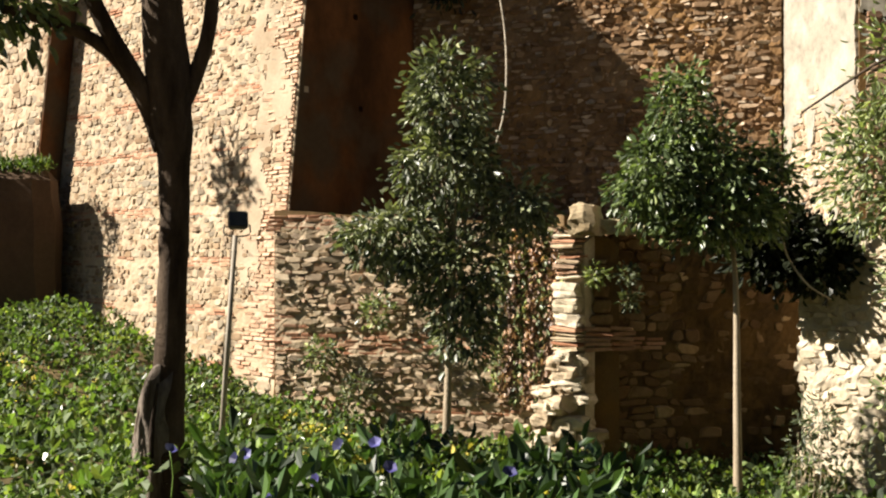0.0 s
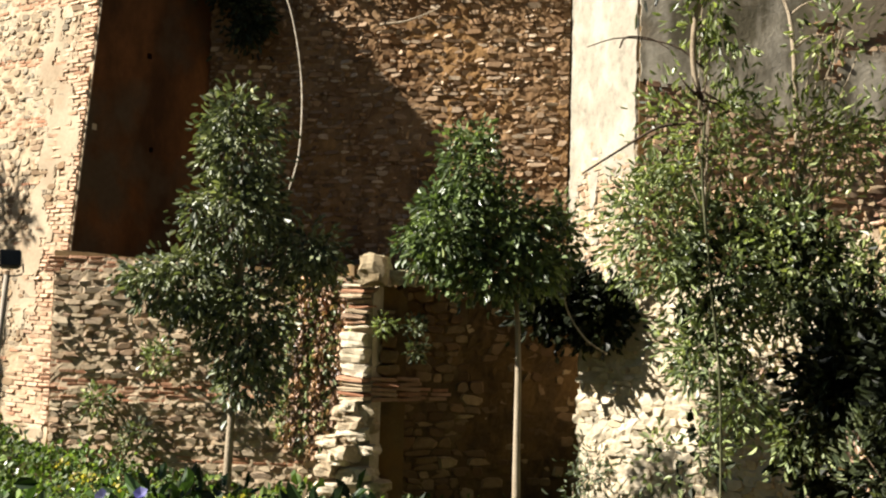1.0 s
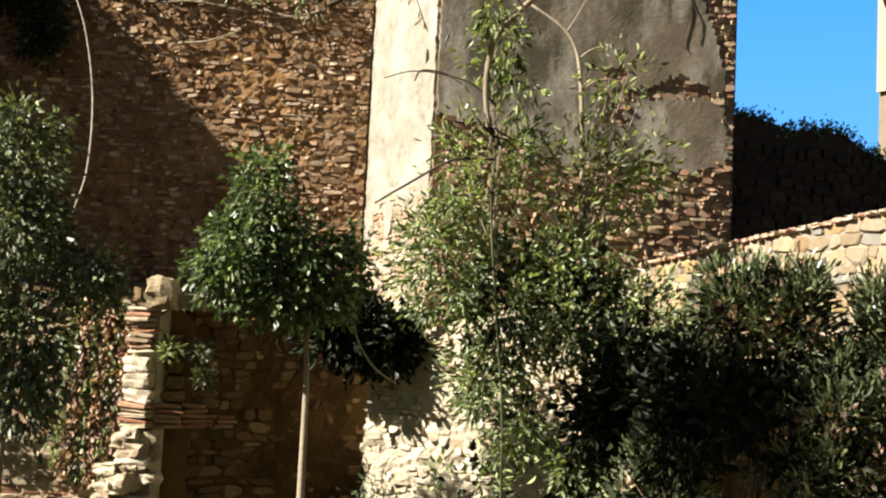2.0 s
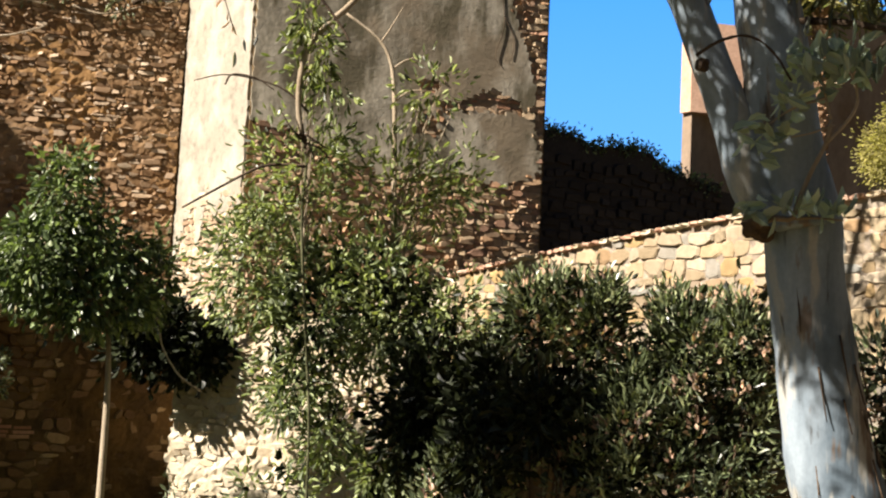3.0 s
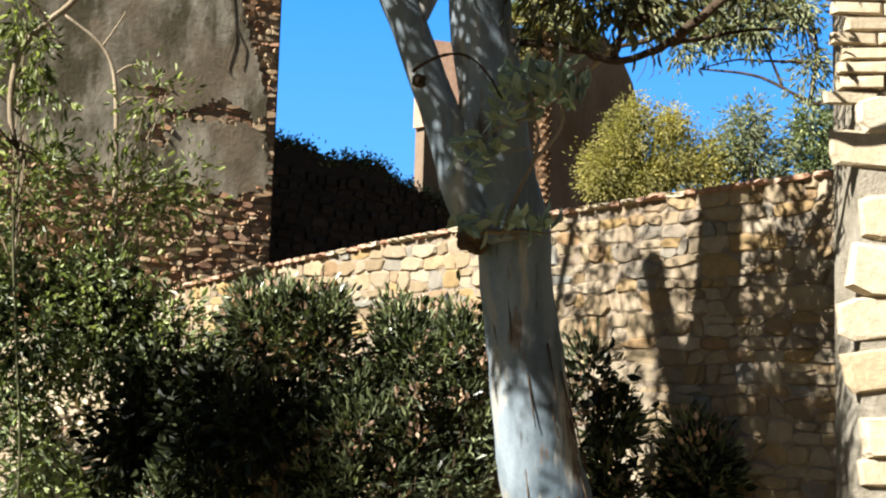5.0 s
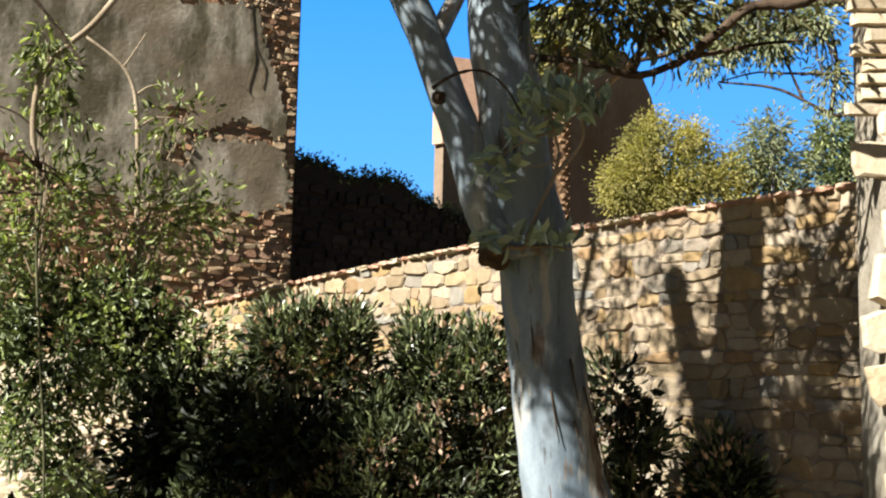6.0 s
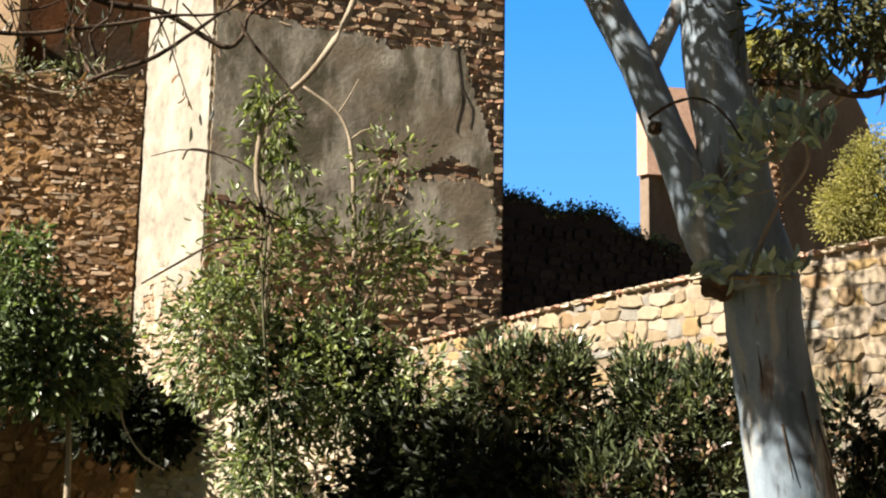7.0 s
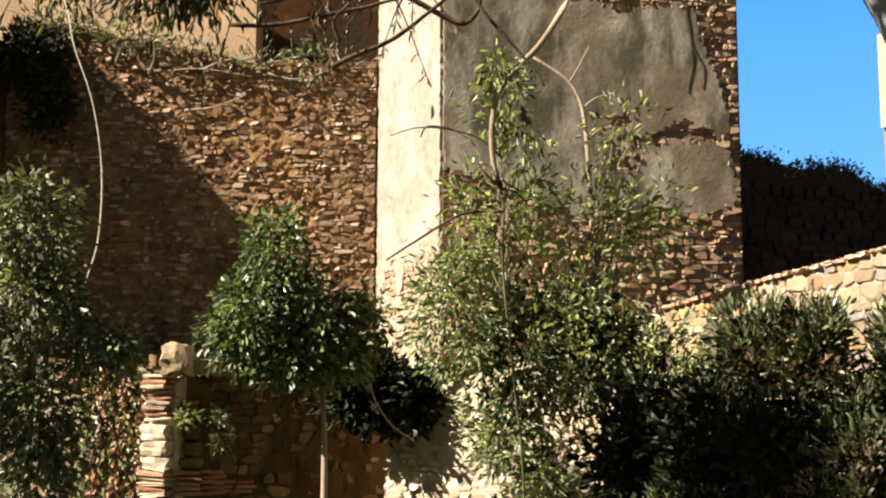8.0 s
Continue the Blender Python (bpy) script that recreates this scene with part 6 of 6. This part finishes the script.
def build_palm():
    """Palm behind the terrace wall: ringed scaly trunk and drooping olive fronds."""
    base = Vector((18.2, 17.42, ground_z(18.2, 17.42) - 0.05))
    t = thing("palm_tree", "palm with a scaly reddish-brown trunk and drooping fronds", "palm", base)
    rng = random.Random(14)
    line_part("trunk", [(18.2, 17.42, base.z), (18.19, 17.43, 5.0), (18.16, 17.46, 9.8)], 0.16, 0.13, M_BARK_PALM, t, base, 10, 12)
    vs, fs = [], []
    z, row = 4.8, 0
    while z < 9.7:
        for k in range(7):
            q = 2 * math.pi * (k + 0.5 * (row % 2)) / 7
            r, h, w = 0.145, rng.uniform(0.1, 0.15), 0.19
            c = Vector((18.17 + r * math.cos(q), 17.45 + r * math.sin(q), z)) - base
            o, s = Vector((math.cos(q), math.sin(q), 0)), Vector((-math.sin(q), math.cos(q), 0))
            n = len(vs)
            vs += [c - s * w * 0.45 - o * 0.04, c + s * w * 0.45 - o * 0.04, c + s * w * 0.28 + o * 0.05 + Vector((0, 0, h)), c - s * w * 0.28 + o * 0.05 + Vector((0, 0, h)), c - o * 0.04 + Vector((0, 0, h * 1.1))]
            fs += [(n, n + 1, n + 2, n + 3), (n + 3, n + 2, n + 4), (n, n + 3, n + 4), (n + 1, n + 4, n + 2)]
        z += 0.135
        row += 1
    tagged(part("scaly_bark", mesh_of("scaly_bark", vs, fs, M_BARK_PALM), M_BARK_PALM, t), kind="stuff")
    nrng = np.random.default_rng(14)
    top = Vector((18.16, 17.46, 9.8))
    for i in range(26):
        q, lift = 2 * math.pi * i / 26 * 5 + rng.uniform(-0.2, 0.2), rng.uniform(-0.5, 0.9)
        ln = rng.uniform(1.0, 1.5)
        d = Vector((math.cos(q), math.sin(q), 0))
        pts = [top, top + d * ln * 0.4 + Vector((0, 0, 0.35 * lift)), top + d * ln * 0.7 + Vector((0, 0, 0.25 * lift - 0.2)), top + d * ln * 0.85 + Vector((0, 0, 0.1 * lift - 0.65))]
        fr = line_part("frond", pts, 0.02, 0.006, M_LEAF_OLIVE, t, base, 10, 5)
        line = smooth_line([p - base for p in pts], 34)
        P = np.repeat(np.array([tuple(p) for p in line[4:]]), 2, 0)
        side = d.cross(Vector((0, 0, 1)))
        S = np.tile(np.array([tuple(side), tuple(-side)]), (30, 1))
        part("blade", leaves("blade", P, S + np.array(tuple(d)) * 0.6 - (0, 0, 0.5) + nrng.normal(size=(60, 3)) * 0.15, 0.34, 0.035, M_LEAF_OLIVE if i % 3 else M_LEAF_YELLOW, nrng), None, fr)


def build_weeds():
    rng = np.random.default_rng(31)

    def field(name, label, count, area, hgt, k, length, width, mat, spread_, test=None, cat="weeds"):
        P, Dv = [], []
        for i in range(count):
            x, y = rng.uniform(area[0], area[1]), rng.uniform(area[2], area[3])
            if y > 18.5 - 0.95 * (x + 2.4) * (x < -2.4) or x > 0.4 * y or x < -0.45 * y or abs(x / y + 0.232) < 0.03 and 5.0 < y < 8.0 or (test and not test(x, y)):
                continue
            patch = 0.6 + 0.8 * max(0.0, noise.noise((x * 0.9, y * 0.9, 3)) + 0.35)
            h = rng.uniform(0.35, 1.0) * hgt * patch
            n = rng.integers(k - 2, k + 3)
            o = rng.normal(size=(n, 3)) * (spread_, spread_, spread_ * 0.6)
            P.append(np.array([x, y, ground_z(x, y) + h]) + o)
            Dv.append(o * 5 + rng.normal(size=(n, 3)) * 0.5 + (0, 0, 0.35))
        me = leaves(name, np.concatenate(P), np.concatenate(Dv), length, width, mat, rng, 0.2, 0.5)
        tagged(new(name, me), label, cat, kind="stuff")

    field("weeds", "dense bright green weeds covering the slope", 5600, (-9, 5, 6.0, 24), 0.34, 7, 0.075, 0.06, M_LEAF_WEED, 0.07)
    field("undergrowth", "darker low leaves between the weeds", 3000, (-9, 5, 5.5, 20), 0.16, 7, 0.09, 0.07, M_LEAF_DARK, 0.1)
    field("yellow_flowers", "patches of small yellow wild flowers", 420, (-6, 1, 6.0, 15), 0.42, 6, 0.04, 0.04, M_PETAL_YELLOW, 0.05, lambda x, y: noise.noise((x * 0.8, y * 0.6, 9)) > 0.12, "flowers")
    field("broad_weeds", "broad-leaved dark green plants in the near bed", 230, (-1.3, 1.1, 5.6, 7.6), 0.5, 8, 0.13, 0.06, M_LEAF_BROAD, 0.1, lambda x, y: noise.noise((x * 1.1, y * 0.9, 19)) > 0.0)
    field("near_weeds", "bright green small-leaved weeds in the near bed", 900, (-2.6, 2.6, 5.2, 8.0), 0.36, 10, 0.045, 0.032, M_LEAF_WEED, 0.08, lambda x, y: noise.noise((x * 1.1, y * 0.9, 19)) < 0.12)
    rng2 = random.Random(8)
    for i in range(10):
        x, y = rng2.uniform(-1.7, 0.6), rng2.uniform(5.6, 6.8)
        z = ground_z(x, y) + rng2.uniform(0.4, 0.6)
        base = Vector((x, y, z))
        t = thing("blue_flower", "blue trumpet flower among the broad green leaves", "flower", base, "blue flowers")
        verts, faces = [(0, 0, 0)], []
        for k in range(10):
            a = 2 * math.pi * k / 10
            r = 0.035 * (1 + 0.15 * (k % 2))
            verts.append((r * math.cos(a), r * math.sin(a), 0.02))
        faces = [(0, 1 + k, 1 + (k + 1) % 10) for k in range(10)]
        p = part("petal", mesh_of("petal", verts, faces, M_PETAL_BLUE), M_PETAL_BLUE, t)
        p.rotation_euler = (rng2.uniform(0.5, 1.4), 0, rng2.uniform(-1, 1))
        line_part("stem", [base + Vector((0, 0, -0.35)), base + Vector((0.02, 0, -0.15)), base], 0.004, 0.003, M_LEAF_WEED, t, base, 5, 4)


build_small_trees()
build_near_tree()
build_gum()
build_shrubs()
build_wall_plants()
build_far_trees()
build_palm()
build_weeds()


# ---- distant sky between the towers ----
def build_backdrop():
    n = Nodes("sky_backdrop")
    e = n.add("ShaderNodeEmission")
    g = n.add("ShaderNodeNewGeometry")
    sp = n.add("ShaderNodeSeparateXYZ")
    n.link(g.outputs["Position"], sp.inputs[0])
    mr = n.add("ShaderNodeMapRange")
    mr.inputs[1].default_value, mr.inputs[2].default_value = 0.0, 260.0
    n.link(sp.outputs[2], mr.inputs[0])
    n.link(n.ramp(mr.outputs[0], [(0.0, (0.34, 0.66, 1.0)), (0.4, (0.13, 0.45, 1.0)), (1.0, (0.05, 0.32, 0.95))]), e.inputs[0])
    e.inputs[1].default_value = 0.42
    n.link(e.outputs[0], n.out.inputs[0])
    verts, faces = [], []
    for i in range(25):
        a = radians(22 + i * 2.2)
        for z in (-5, 320):
            verts.append((700 * math.sin(a), 700 * math.cos(a), z))
    faces = [(2 * i, 2 * i + 2, 2 * i + 3, 2 * i + 1) for i in range(24)]
    ob = new("backdrop", mesh_of("backdrop", verts, faces, n.mat))
    tagged(ob, "clear deep blue sky far behind the fortress", "sky", kind="structure")


build_backdrop()


# ---- unseen wall added behind the viewer to hold back sky light ----
slab("wall_sky_blocker", [(0, -1), (34, -1), (34, 7), (0, 7)], 0.5, M_PLASTER_BROWN, wall_frame((17, -7), (-17, -9)), "unseen plain wall added behind to hold back sky light")
